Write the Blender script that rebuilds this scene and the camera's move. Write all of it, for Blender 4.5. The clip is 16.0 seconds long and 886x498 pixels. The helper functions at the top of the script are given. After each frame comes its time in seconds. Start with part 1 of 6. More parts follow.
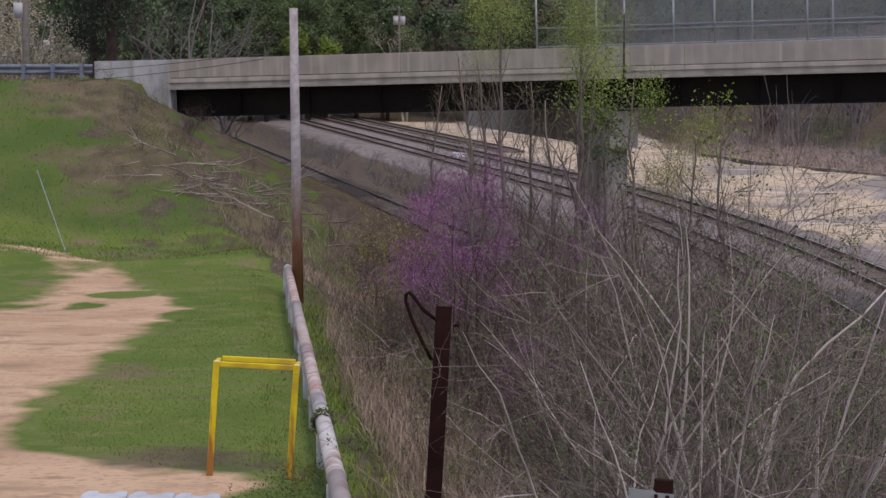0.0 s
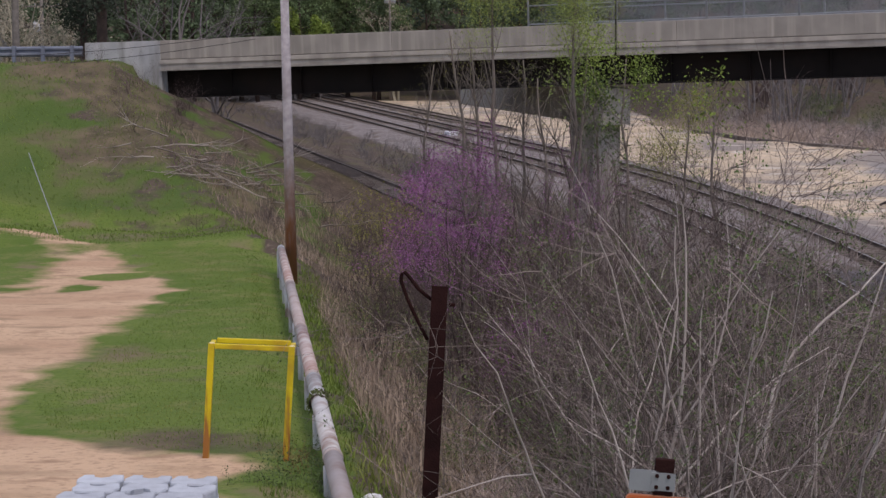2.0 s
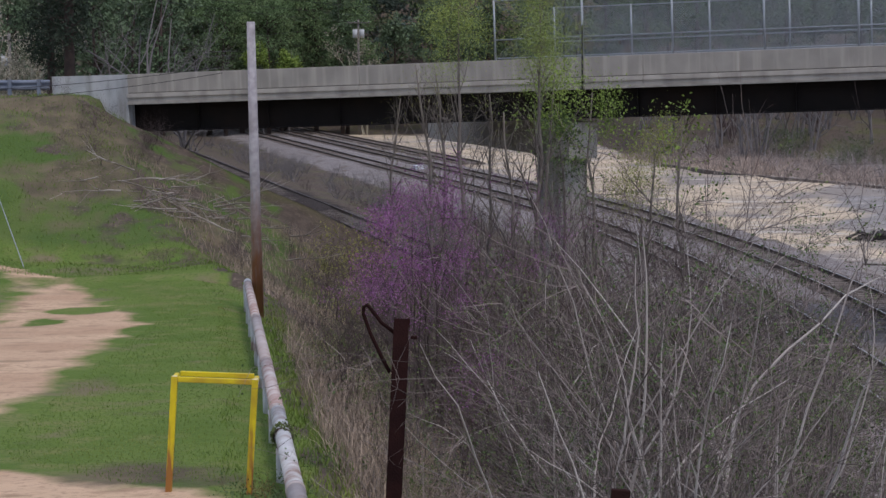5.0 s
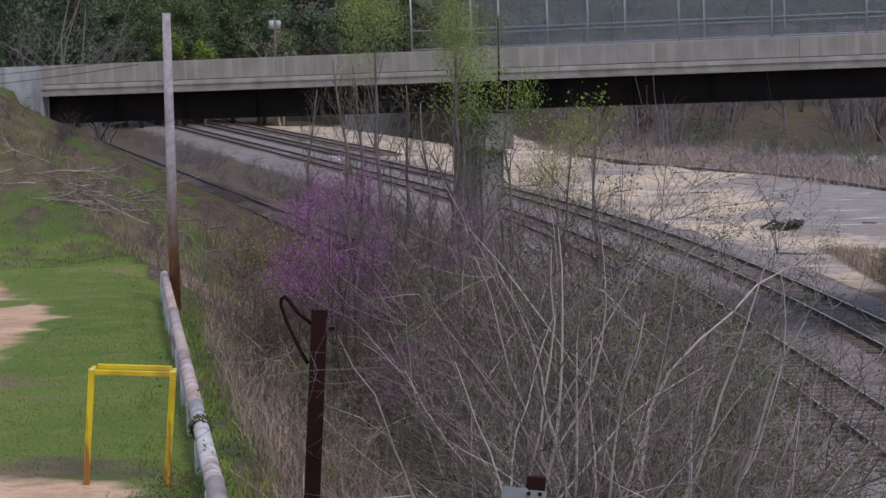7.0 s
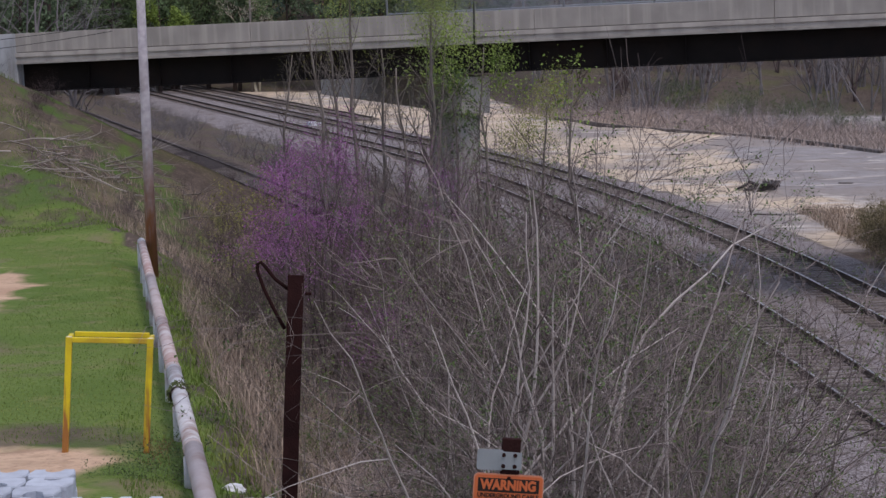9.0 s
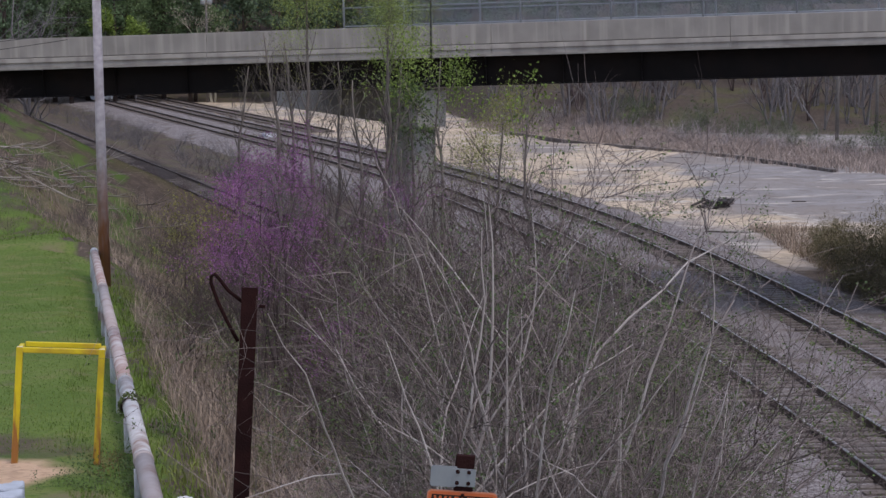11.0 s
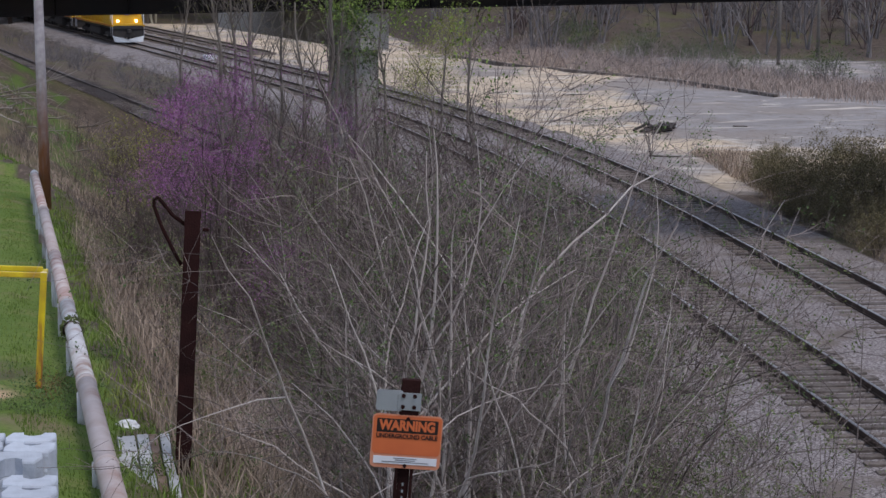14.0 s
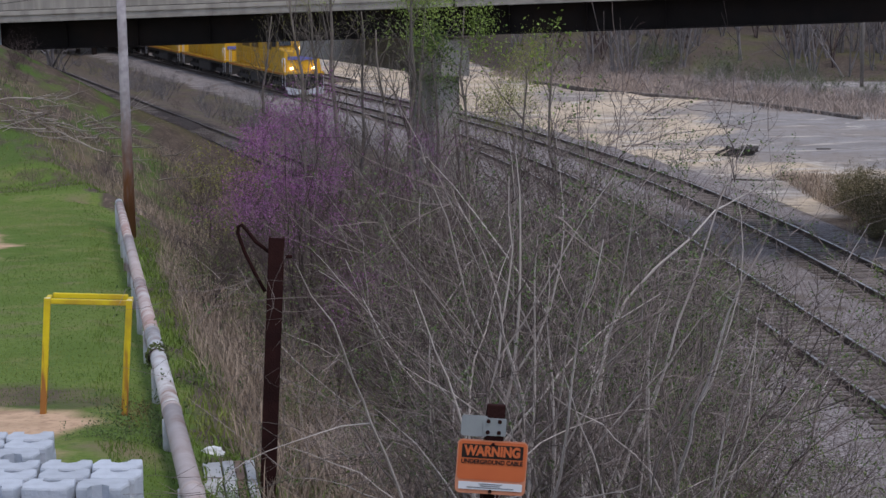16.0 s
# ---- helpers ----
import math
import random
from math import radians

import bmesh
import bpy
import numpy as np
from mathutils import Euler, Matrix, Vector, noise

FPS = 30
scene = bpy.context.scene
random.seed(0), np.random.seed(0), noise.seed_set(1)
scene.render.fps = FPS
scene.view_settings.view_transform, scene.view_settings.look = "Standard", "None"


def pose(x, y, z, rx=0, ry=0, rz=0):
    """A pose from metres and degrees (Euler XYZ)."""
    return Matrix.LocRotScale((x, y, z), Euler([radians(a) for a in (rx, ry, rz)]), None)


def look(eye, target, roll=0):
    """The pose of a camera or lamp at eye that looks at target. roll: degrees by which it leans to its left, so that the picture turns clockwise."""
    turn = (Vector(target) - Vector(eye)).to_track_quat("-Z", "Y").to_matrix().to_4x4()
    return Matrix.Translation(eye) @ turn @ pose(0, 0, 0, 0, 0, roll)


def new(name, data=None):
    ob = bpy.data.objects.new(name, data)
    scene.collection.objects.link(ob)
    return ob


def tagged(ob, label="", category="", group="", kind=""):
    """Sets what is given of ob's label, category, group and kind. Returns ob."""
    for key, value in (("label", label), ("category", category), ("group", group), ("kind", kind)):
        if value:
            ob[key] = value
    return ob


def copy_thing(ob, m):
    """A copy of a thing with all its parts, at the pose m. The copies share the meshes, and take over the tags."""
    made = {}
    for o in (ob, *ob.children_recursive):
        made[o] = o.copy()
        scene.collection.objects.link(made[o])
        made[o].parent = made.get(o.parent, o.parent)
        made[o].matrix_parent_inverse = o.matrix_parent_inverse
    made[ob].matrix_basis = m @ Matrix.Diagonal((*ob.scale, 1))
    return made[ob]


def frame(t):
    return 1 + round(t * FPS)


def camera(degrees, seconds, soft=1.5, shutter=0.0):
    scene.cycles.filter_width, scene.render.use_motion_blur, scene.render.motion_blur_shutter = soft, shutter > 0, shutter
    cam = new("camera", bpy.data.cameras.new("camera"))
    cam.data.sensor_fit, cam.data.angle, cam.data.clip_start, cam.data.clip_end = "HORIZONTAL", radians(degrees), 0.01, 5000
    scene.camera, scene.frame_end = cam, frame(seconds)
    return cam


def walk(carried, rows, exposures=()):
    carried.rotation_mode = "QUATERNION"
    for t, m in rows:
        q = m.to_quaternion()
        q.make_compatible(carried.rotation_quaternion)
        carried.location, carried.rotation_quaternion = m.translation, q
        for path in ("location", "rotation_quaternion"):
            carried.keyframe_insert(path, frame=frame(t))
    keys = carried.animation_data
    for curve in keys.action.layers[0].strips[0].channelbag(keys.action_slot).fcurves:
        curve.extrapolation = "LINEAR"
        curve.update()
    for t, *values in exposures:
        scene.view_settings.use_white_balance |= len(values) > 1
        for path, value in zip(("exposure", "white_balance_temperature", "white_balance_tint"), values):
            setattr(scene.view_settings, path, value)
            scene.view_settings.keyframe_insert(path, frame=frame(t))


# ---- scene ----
cam = camera(25.97, 16.0, 1.5)
EYE, TILT = 9.0, -6.03
ROWS = [
    (0.0, -0.000, 0.000, 0.000, 0.000, -0.000, 0.000),
    (0.5, -0.020, 0.058, -0.006, 0.228, -0.381, 0.036),
    (1.0, -0.023, 0.044, -0.002, -0.396, -0.617, -0.122),
    (1.5, -0.022, 0.058, -0.001, -0.452, -1.453, 0.170),
    (2.0, -0.019, 0.072, 0.006, -0.212, -0.637, 0.552),
    (2.5, -0.029, 0.068, 0.006, -0.014, 0.930, 0.191),
    (3.0, -0.032, 0.080, 0.005, 1.379, 2.514, 0.008),
    (3.5, -0.019, 0.063, 0.005, 0.667, 2.124, 0.108),
    (5.8, 0.047, 0.017, -0.011, -2.051, -0.013, 0.691),
    (6.0, 0.042, -0.023, -0.009, -2.368, 0.246, 0.669),
    (6.5, 0.039, -0.041, -0.001, -3.161, 0.064, 0.603),
    (7.0, 0.038, -0.043, -0.005, -3.590, 0.067, 0.907),
    (7.5, 0.048, -0.034, -0.010, -2.681, -1.297, 1.467),
    (8.0, 0.053, -0.018, -0.013, -3.333, -2.330, 1.563),
    (8.5, 0.060, -0.009, -0.016, -3.887, -2.422, 1.577),
    (9.0, 0.054, -0.075, -0.007, -4.224, -1.012, 1.477),
    (9.5, 0.055, -0.024, -0.006, -3.918, -0.717, 1.411),
    (10.0, 0.057, -0.008, -0.008, -4.579, -0.615, 1.311),
    (10.2, 0.058, -0.016, -0.007, -5.071, -0.678, 1.208),
    (12.3, 0.027, -0.040, 0.004, -5.783, -0.584, 0.624),
    (12.5, 0.031, -0.030, 0.002, -5.864, -0.705, 0.685),
    (13.0, 0.041, -0.024, 0.001, -7.049, -2.070, 0.540),
    (13.5, 0.041, -0.019, 0.004, -7.263, -2.915, 0.530),
    (14.0, 0.030, -0.019, 0.004, -7.317, -2.942, 0.535),
    (14.5, 0.027, -0.017, 0.007, -6.502, -1.795, 0.684),
    (15.0, 0.026, -0.017, 0.006, -4.302, -0.430, 1.048),
    (15.5, 0.032, -0.008, 0.002, -4.938, -1.092, 0.927),
    (16.0, 0.023, -0.008, -0.000, -4.887, -2.135, 1.044),
]
walk(cam, [(t, pose(0, 0, EYE, TILT) @ pose(x, y, z, 0, 0, yaw) @ pose(0, 0, 0, pitch) @ pose(0, 0, 0, 0, roll) @ pose(0, 0, 0, 90))
           for t, x, y, z, yaw, pitch, roll in ROWS],
     [(0.0, -0.08, 7080, 21), (2.0, -0.08, 7080, 20), (3.0, -0.11, 6400, 12), (6.0, -0.08, 6520, 17), (8.0, -0.05, 6550, 20), (12.5, -0.06, 6430, 15), (16.0, -0.07, 6450, 14)])

# ---- light ----
world = bpy.data.worlds.new("sky")
scene.world = world
world.use_nodes = True
wn, wl = world.node_tree.nodes, world.node_tree.links
sky = wn.new("ShaderNodeTexSky")
sky.sky_type, sky.sun_disc = "NISHITA", False
sky.sun_elevation, sky.sun_rotation = radians(62), radians(150)
sky.air_density, sky.dust_density, sky.ozone_density = 1.0, 1.0, 1.0
wn["Background"].inputs["Strength"].default_value = 0.14
veil = wn.new("ShaderNodeMix")
veil.data_type = "RGBA"
veil.inputs[0].default_value = 0.65
veil.inputs[7].default_value = (4.2, 4.75, 5.9, 1)
wl.new(sky.outputs[0], veil.inputs[6])
wl.new(veil.outputs[2], wn["Background"].inputs["Color"])
sun_data = bpy.data.lights.new("sun", "SUN")
sun_data.energy, sun_data.angle, sun_data.color = 1.6, radians(16), (1.0, 0.93, 0.85)
sun = new("sun", sun_data)
sun.matrix_basis = look((0, 0, 60), (-0.5, 0.866, 60 - math.tan(radians(62))))


# ---- materials ----
def mat(name, c1, c2, scale=6.0, rough=0.8, bump=0.3, c3=None, scale2=0.7, metal=0.0, vary=0.0, fine=60.0, dist=0.02, spec=0.3, island=0.0, streak=None, foot=None):
    m = bpy.data.materials.new(name)
    m.use_nodes = True
    n, l = m.node_tree.nodes, m.node_tree.links
    b = n["Principled BSDF"]
    b.inputs["Roughness"].default_value, b.inputs["Metallic"].default_value = rough, metal
    b.inputs["Specular IOR Level"].default_value = spec
    tc = n.new("ShaderNodeNewGeometry") if island < 0 else n.new("ShaderNodeTexCoord")
    co = tc.outputs["Position"] if island < 0 else tc.outputs["Object"]

    def noise_tex(s, d=4.0, squash=None):
        t = n.new("ShaderNodeTexNoise")
        t.inputs["Scale"].default_value, t.inputs["Detail"].default_value = s, d
        if squash:
            mp = n.new("ShaderNodeMapping")
            mp.inputs["Scale"].default_value = squash
            l.new(co, mp.inputs["Vector"])
            l.new(mp.outputs[0], t.inputs["Vector"])
        else:
            l.new(co, t.inputs["Vector"])
        return t.outputs["Fac"]

    def ramp(fac, a, z):
        r = n.new("ShaderNodeMapRange")
        r.inputs["From Min"].default_value, r.inputs["From Max"].default_value = a, z
        l.new(fac, r.inputs["Value"])
        return r.outputs[0]

    def mix(fac, a, z, mode="MIX"):
        x = n.new("ShaderNodeMix")
        x.data_type, x.blend_type = "RGBA", mode
        for sock, v in ((x.inputs[0], fac), (x.inputs[6], a), (x.inputs[7], z)):
            if isinstance(v, bpy.types.NodeSocket):
                l.new(v, sock)
            elif isinstance(v, tuple):
                sock.default_value = (*v, 1)
            else:
                sock.default_value = v
        return x.outputs[2]
    col = mix(ramp(noise_tex(scale), 0.35, 0.65), c1, c2)
    if c3:
        col = mix(ramp(noise_tex(scale2, 6.0, streak), 0.5, 0.68), col, c3)
    if foot:
        # a stain that rises unevenly from the foot, between two heights
        sx = n.new("ShaderNodeSeparateXYZ")
        l.new(co, sx.inputs[0])
        ad = n.new("ShaderNodeMath")
        ad.operation = "MULTIPLY_ADD"
        l.new(noise_tex(4.0, 6.0, (6, 6, 0.8)), ad.inputs[0])
        ad.inputs[1].default_value = -2.2
        l.new(sx.outputs["Z"], ad.inputs[2])
        col = mix(ramp(ad.outputs[0], foot[1] - 1.1, foot[2] - 1.1), foot[0], col)
    if vary or island > 0:
        if island > 0:
            g = n.new("ShaderNodeNewGeometry")
            src = g.outputs["Random Per Island"]
        else:
            g = n.new("ShaderNodeObjectInfo")
            src = g.outputs["Random"]
        r = n.new("ShaderNodeMapRange")
        amt = max(vary, island)
        r.inputs["To Min"].default_value, r.inputs["To Max"].default_value = 1 - amt, 1 + amt
        l.new(src, r.inputs["Value"])
        hs = n.new("ShaderNodeHueSaturation")
        l.new(r.outputs[0], hs.inputs["Value"])
        l.new(col, hs.inputs["Color"])
        col = hs.outputs[0]
    l.new(col, b.inputs["Base Color"])
    if bump:
        bp = n.new("ShaderNodeBump")
        bp.inputs["Strength"].default_value, bp.inputs["Distance"].default_value = bump, dist
        l.new(noise_tex(fine, 5.0), bp.inputs["Height"])
        l.new(bp.outputs[0], b.inputs["Normal"])
    return m


M_CONC = mat("concrete", (0.35, 0.33, 0.3), (0.28, 0.265, 0.24), 1.2, 0.85, 0.3, (0.43, 0.4, 0.36), 1.1, fine=25, streak=(3.2, 1, 0.16))
M_CONC_PALE = mat("pale_concrete_ledge", (0.46, 0.43, 0.39), (0.36, 0.335, 0.3), 1.6, 0.85, 0.3, (0.28, 0.26, 0.235), 0.9, fine=25, streak=(1.5, 1, 0.3))
M_CONC_DARK = mat("dark_concrete", (0.2, 0.19, 0.175), (0.15, 0.14, 0.13), 2, 0.9, 0.2)
M_CONC_OLD = mat("stained_concrete", (0.5, 0.51, 0.52), (0.38, 0.4, 0.42), 1.5, 0.85, 0.4, (0.26, 0.26, 0.25), 0.9, fine=18, streak=(2.0, 2.0, 0.4))
# steel set near black, with the shade below the deck overhang in its colour
M_STEEL_DK = mat("shade_darkened_weathering_steel", (0.012, 0.009, 0.0085), (0.009, 0.007, 0.0068), 2, 0.85, 0.2, (0.017, 0.011, 0.009), 0.8)
M_POLE = mat("weathered_wood", (0.4, 0.37, 0.385), (0.29, 0.27, 0.28), 9, 0.85, 0.4, (0.17, 0.15, 0.15), 2)
M_POLE_SHAFT = mat("weathered_pole_stained_from_its_foot", (0.42, 0.4, 0.425), (0.31, 0.295, 0.32), 9, 0.85, 0.4, (0.22, 0.2, 0.205), 2, foot=((0.27, 0.115, 0.055), 0.9, 2.9))
M_POLE_FAR = mat("grey_pole_wood", (0.2, 0.185, 0.17), (0.14, 0.13, 0.12), 6, 0.9, 0.2)
M_PLANK = mat("faded_brown_plank", (0.2, 0.135, 0.1), (0.14, 0.095, 0.072), 6, 0.9, 0.3, (0.26, 0.2, 0.16), 2)
M_PIPE_W = mat("flaking_white_paint", (0.62, 0.63, 0.64), (0.5, 0.5, 0.52), 5, 0.6, 0.2, (0.3, 0.22, 0.2), 3.2)
M_PIPE_R = mat("faded_primer_red_paint", (0.38, 0.25, 0.23), (0.46, 0.36, 0.34), 6, 0.7, 0.25, (0.6, 0.57, 0.56), 2.5)
M_PIPE_P = mat("pinkish_grey_paint", (0.42, 0.36, 0.35), (0.5, 0.45, 0.45), 5, 0.65, 0.2, (0.34, 0.24, 0.21), 2.5)
M_YELLOW = mat("yellow_paint", (0.74, 0.6, 0.02), (0.64, 0.5, 0.02), 7, 0.5, 0.15, (0.42, 0.24, 0.04), 2.2)
M_YELLOW_LEG = mat("yellow_paint_rusting_at_the_foot", (0.74, 0.6, 0.02), (0.64, 0.5, 0.02), 7, 0.5, 0.15, (0.5, 0.36, 0.03), 3, foot=((0.34, 0.15, 0.04), 0.0, 0.55))
M_YELLOW_PALE = mat("worn_pale_yellow_paint", (0.75, 0.68, 0.4), (0.7, 0.6, 0.3), 9, 0.6, 0.1)
M_RUST_DK = mat("dark_rusty_steel", (0.026, 0.011, 0.011), (0.034, 0.014, 0.013), 8, 0.95, 0.3, (0.016, 0.008, 0.008), 3, spec=0.08)
M_RAIL = mat("rail_steel", (0.075, 0.055, 0.045), (0.05, 0.038, 0.033), 3, 0.55, 0.1, metal=0.5)
M_RAIL_TOP = mat("polished_rail_head", (0.42, 0.41, 0.41), (0.33, 0.32, 0.32), 3, 0.3, 0.0, metal=0.9)
M_TIE = mat("weathered_tie", (0.17, 0.145, 0.13), (0.11, 0.094, 0.086), 7, 0.9, 0.5, (0.24, 0.215, 0.2), 1.5, vary=0.35)
M_GALV = mat("galvanised_steel", (0.4, 0.43, 0.46), (0.33, 0.36, 0.4), 6, 0.5, 0.05, metal=0.5)
M_GUARD = mat("dull_galvanised_guardrail", (0.22, 0.25, 0.31), (0.16, 0.19, 0.25), 3, 0.55, 0.05, metal=0.4)
M_ORANGE = mat("faded_orange_sign_face", (0.62, 0.155, 0.055), (0.56, 0.135, 0.05), 8, 0.5, 0.0)
M_SIGN_EDGE = mat("pale_orange_edge", (0.62, 0.27, 0.17), (0.55, 0.22, 0.13), 9, 0.5, 0.0)
M_BLACK = mat("black_print", (0.02, 0.013, 0.012), (0.03, 0.02, 0.016), 9, 0.6, 0.0)
M_WHITE = mat("white_sticker", (0.72, 0.74, 0.8), (0.66, 0.68, 0.74), 9, 0.5, 0.0)
M_BARK = mat("grey_bark", (0.2, 0.175, 0.155), (0.13, 0.112, 0.1), 5, 0.9, 0.3, vary=0.2, island=0.25)
M_TWIG = mat("pale_twig_bark", (0.58, 0.535, 0.505), (0.38, 0.335, 0.31), 1.2, 0.85, 0.0, island=0.35)
M_TWIG_FINE = mat("mauve_grey_twigs", (0.255, 0.213, 0.198), (0.145, 0.12, 0.112), 1.4, 0.85, 0.0, island=0.5)
M_CUT = mat("weathered_cut_branch", (0.36, 0.325, 0.29), (0.2, 0.175, 0.15), 1.2, 0.85, 0.0, island=0.45)
M_TWIG_DK = mat("brown_twig_bark", (0.118, 0.088, 0.083), (0.074, 0.055, 0.053), 3, 0.9, 0.0, island=0.4)
M_PINE_BARK = mat("pine_bark", (0.09, 0.065, 0.055), (0.06, 0.045, 0.04), 4, 0.9, 0.3)
# needle green lifted and greyed to put distance haze into the colour
M_PINE = mat("pine_needles", (0.115, 0.165, 0.09), (0.09, 0.135, 0.075), 0.6, 0.8, 0.0, (0.145, 0.2, 0.105), 0.15, vary=0.2, island=0.15)
M_PINE_LT = mat("bright_pine_needles", (0.15, 0.225, 0.1), (0.115, 0.18, 0.08), 0.6, 0.8, 0.0, (0.19, 0.26, 0.11), 0.35, vary=0.1, island=0.25)
M_LEAF = mat("fresh_spring_leaves", (0.21, 0.29, 0.055), (0.15, 0.225, 0.045), 2, 0.6, 0.0, vary=0.1, island=0.4)
M_LEAF_PALE = mat("pale_spring_leaves", (0.3, 0.37, 0.1), (0.225, 0.3, 0.08), 2, 0.6, 0.0, island=0.35)
M_LEAF_DK = mat("dull_green_spring_leaves", (0.11, 0.17, 0.055), (0.08, 0.13, 0.045), 2, 0.6, 0.0, island=0.4)
M_LEAF_YG = mat("fine_yellow_green_leaves", (0.27, 0.3, 0.06), (0.2, 0.235, 0.05), 2, 0.6, 0.0, island=0.35)
M_LEAF_Y = mat("yellow_green_leaves", (0.29, 0.28, 0.07), (0.2, 0.21, 0.055), 2, 0.6, 0.0, island=0.4)
# blue-grey mixed into the green stands for haze over the far hill
M_PINE_HILL = mat("haze_blued_hill_needles", (0.105, 0.15, 0.125), (0.08, 0.12, 0.102), 0.3, 0.85, 0.0, island=0.15)
M_PINE_DK = mat("dark_pine_needles", (0.05, 0.07, 0.045), (0.038, 0.053, 0.036), 0.6, 0.8, 0.0, island=0.3)
M_OLIVE = mat("olive_spring_leaves", (0.15, 0.19, 0.06), (0.1, 0.135, 0.045), 2, 0.7, 0.0, island=0.4)
M_REDBUD = mat("magenta_blossom", (0.34, 0.13, 0.32), (0.23, 0.085, 0.22), 2, 0.7, 0.0, island=0.45)
M_BLOSSOM = mat("pale_spring_blossom", (0.42, 0.39, 0.3), (0.31, 0.285, 0.22), 2, 0.8, 0.0, island=0.3)
# grey twigs, paled further so that the colour holds some haze
M_HAZE_TREE = mat("grey_bare_twigs_far", (0.2, 0.185, 0.185), (0.14, 0.13, 0.135), 1, 0.9, 0.0, vary=0.2, island=0.35)
M_DRY = mat("dry_grass", (0.4, 0.32, 0.25), (0.27, 0.21, 0.165), 1.5, 0.9, 0.0, island=0.35)
M_DRY_RED = mat("reddish_dry_broomsedge", (0.4, 0.33, 0.29), (0.32, 0.26, 0.23), 0.6, 0.9, 0.0, island=0.3)
M_BLADE = mat("grass_blade", (0.15, 0.225, 0.042), (0.115, 0.185, 0.035), 0.8, 0.7, 0.0, (0.2, 0.24, 0.06), 0.4, island=0.35)
M_LOCO_Y = mat("locomotive_yellow_paint", (0.62, 0.36, 0.018), (0.55, 0.31, 0.016), 1.5, 0.45, 0.05, (0.5, 0.27, 0.02), 0.6)
M_LOCO_G = mat("locomotive_grey_paint", (0.22, 0.24, 0.26), (0.17, 0.18, 0.2), 1.5, 0.5, 0.05)
M_LOCO_GRIME = mat("grimy_brown_grille", (0.2, 0.12, 0.03), (0.12, 0.08, 0.035), 3, 0.8, 0.2)
M_LOCO_DK = mat("grimy_underframe", (0.035, 0.033, 0.034), (0.05, 0.045, 0.043), 2, 0.8, 0.1)
M_BLUE = mat("blue_nose_emblem", (0.16, 0.17, 0.42), (0.12, 0.13, 0.36), 2, 0.5, 0.0)
M_RED = mat("red_stripe_paint", (0.45, 0.04, 0.03), (0.4, 0.035, 0.025), 2, 0.5, 0.0)
M_GLASS = mat("cab_glass", (0.02, 0.025, 0.03), (0.015, 0.02, 0.025), 2, 0.08, 0.0, spec=0.6)
M_BLOCK = mat("pale_grey_block", (0.5, 0.55, 0.62), (0.4, 0.44, 0.5), 6, 0.85, 0.5, (0.56, 0.59, 0.66), 2, vary=0.12, fine=30)
M_CAR = mat("dull_freight_car_paint", (0.11, 0.1, 0.1), (0.075, 0.07, 0.07), 1, 0.7, 0.1, (0.16, 0.14, 0.13), 0.4)
M_DEBRIS = mat("charred_tie", (0.03, 0.026, 0.026), (0.05, 0.043, 0.04), 5, 0.9, 0.3, vary=0.3)
M_WIRE = mat("black_wire", (0.03, 0.03, 0.033), (0.025, 0.025, 0.028), 2, 0.7, 0.0)
M_WALL = mat("pale_building_wall", (0.5, 0.52, 0.54), (0.43, 0.45, 0.47), 1, 0.8, 0.1)
M_ROOF = mat("grey_metal_roof", (0.2, 0.21, 0.22), (0.16, 0.17, 0.18), 1, 0.5, 0.1)
M_ASPHALT = mat("asphalt", (0.06, 0.06, 0.062), (0.045, 0.045, 0.047), 3, 0.9, 0.3)


def glow(name, colour, strength):
    m = bpy.data.materials.new(name)
    m.use_nodes = True
    b = m.node_tree.nodes["Principled BSDF"]
    b.inputs["Base Color"].default_value = (*colour, 1)
    b.inputs["Emission Color"].default_value = (*colour, 1)
    b.inputs["Emission Strength"].default_value = strength
    return m


M_LAMP = glow("headlight_glow", (1.0, 0.8, 0.45), 6.0)


# ---- mesh helpers ----
def empty(name, m=None):
    ob = new(name)
    ob.empty_display_size = 0.2
    if m is not None:
        ob.matrix_basis = m
    return ob


def part(name, bm, material, parent=None, label=""):
    me = bpy.data.meshes.new(name)
    bm.to_mesh(me)
    bm.free()
    me.materials.append(material)
    ob = new(name, me)
    ob.parent = parent
    if label:
        tagged(ob, label)
    return ob


def mesh(name, acc, material, parent=None, label="", smooth=False):
    me = bpy.data.meshes.new(name)
    me.from_pydata(acc[0], [], acc[1])
    if smooth:
        me.polygons.foreach_set("use_smooth", [True] * len(me.polygons))
    me.materials.append(material)
    ob = new(name, me)
    ob.parent = parent
    if label:
        tagged(ob, label)
    return ob


def box(sx, sy, sz, x=0.0, y=0.0, z=0.0, bevel=0.0, turn=None):
    """A box with its base centre at (x, y, z)."""
    bm = bmesh.new()
    bmesh.ops.create_cube(bm, size=1.0)
    bmesh.ops.scale(bm, vec=(sx, sy, sz), verts=bm.verts)
    if bevel:
        bmesh.ops.bevel(bm, geom=bm.edges[:], offset=bevel, segments=2, affect="EDGES", profile=0.5)
    bmesh.ops.translate(bm, vec=(0, 0, sz / 2), verts=bm.verts)
    if turn is not None:
        bmesh.ops.transform(bm, matrix=turn, verts=bm.verts)
    bmesh.ops.translate(bm, vec=(x, y, z), verts=bm.verts)
    return bm


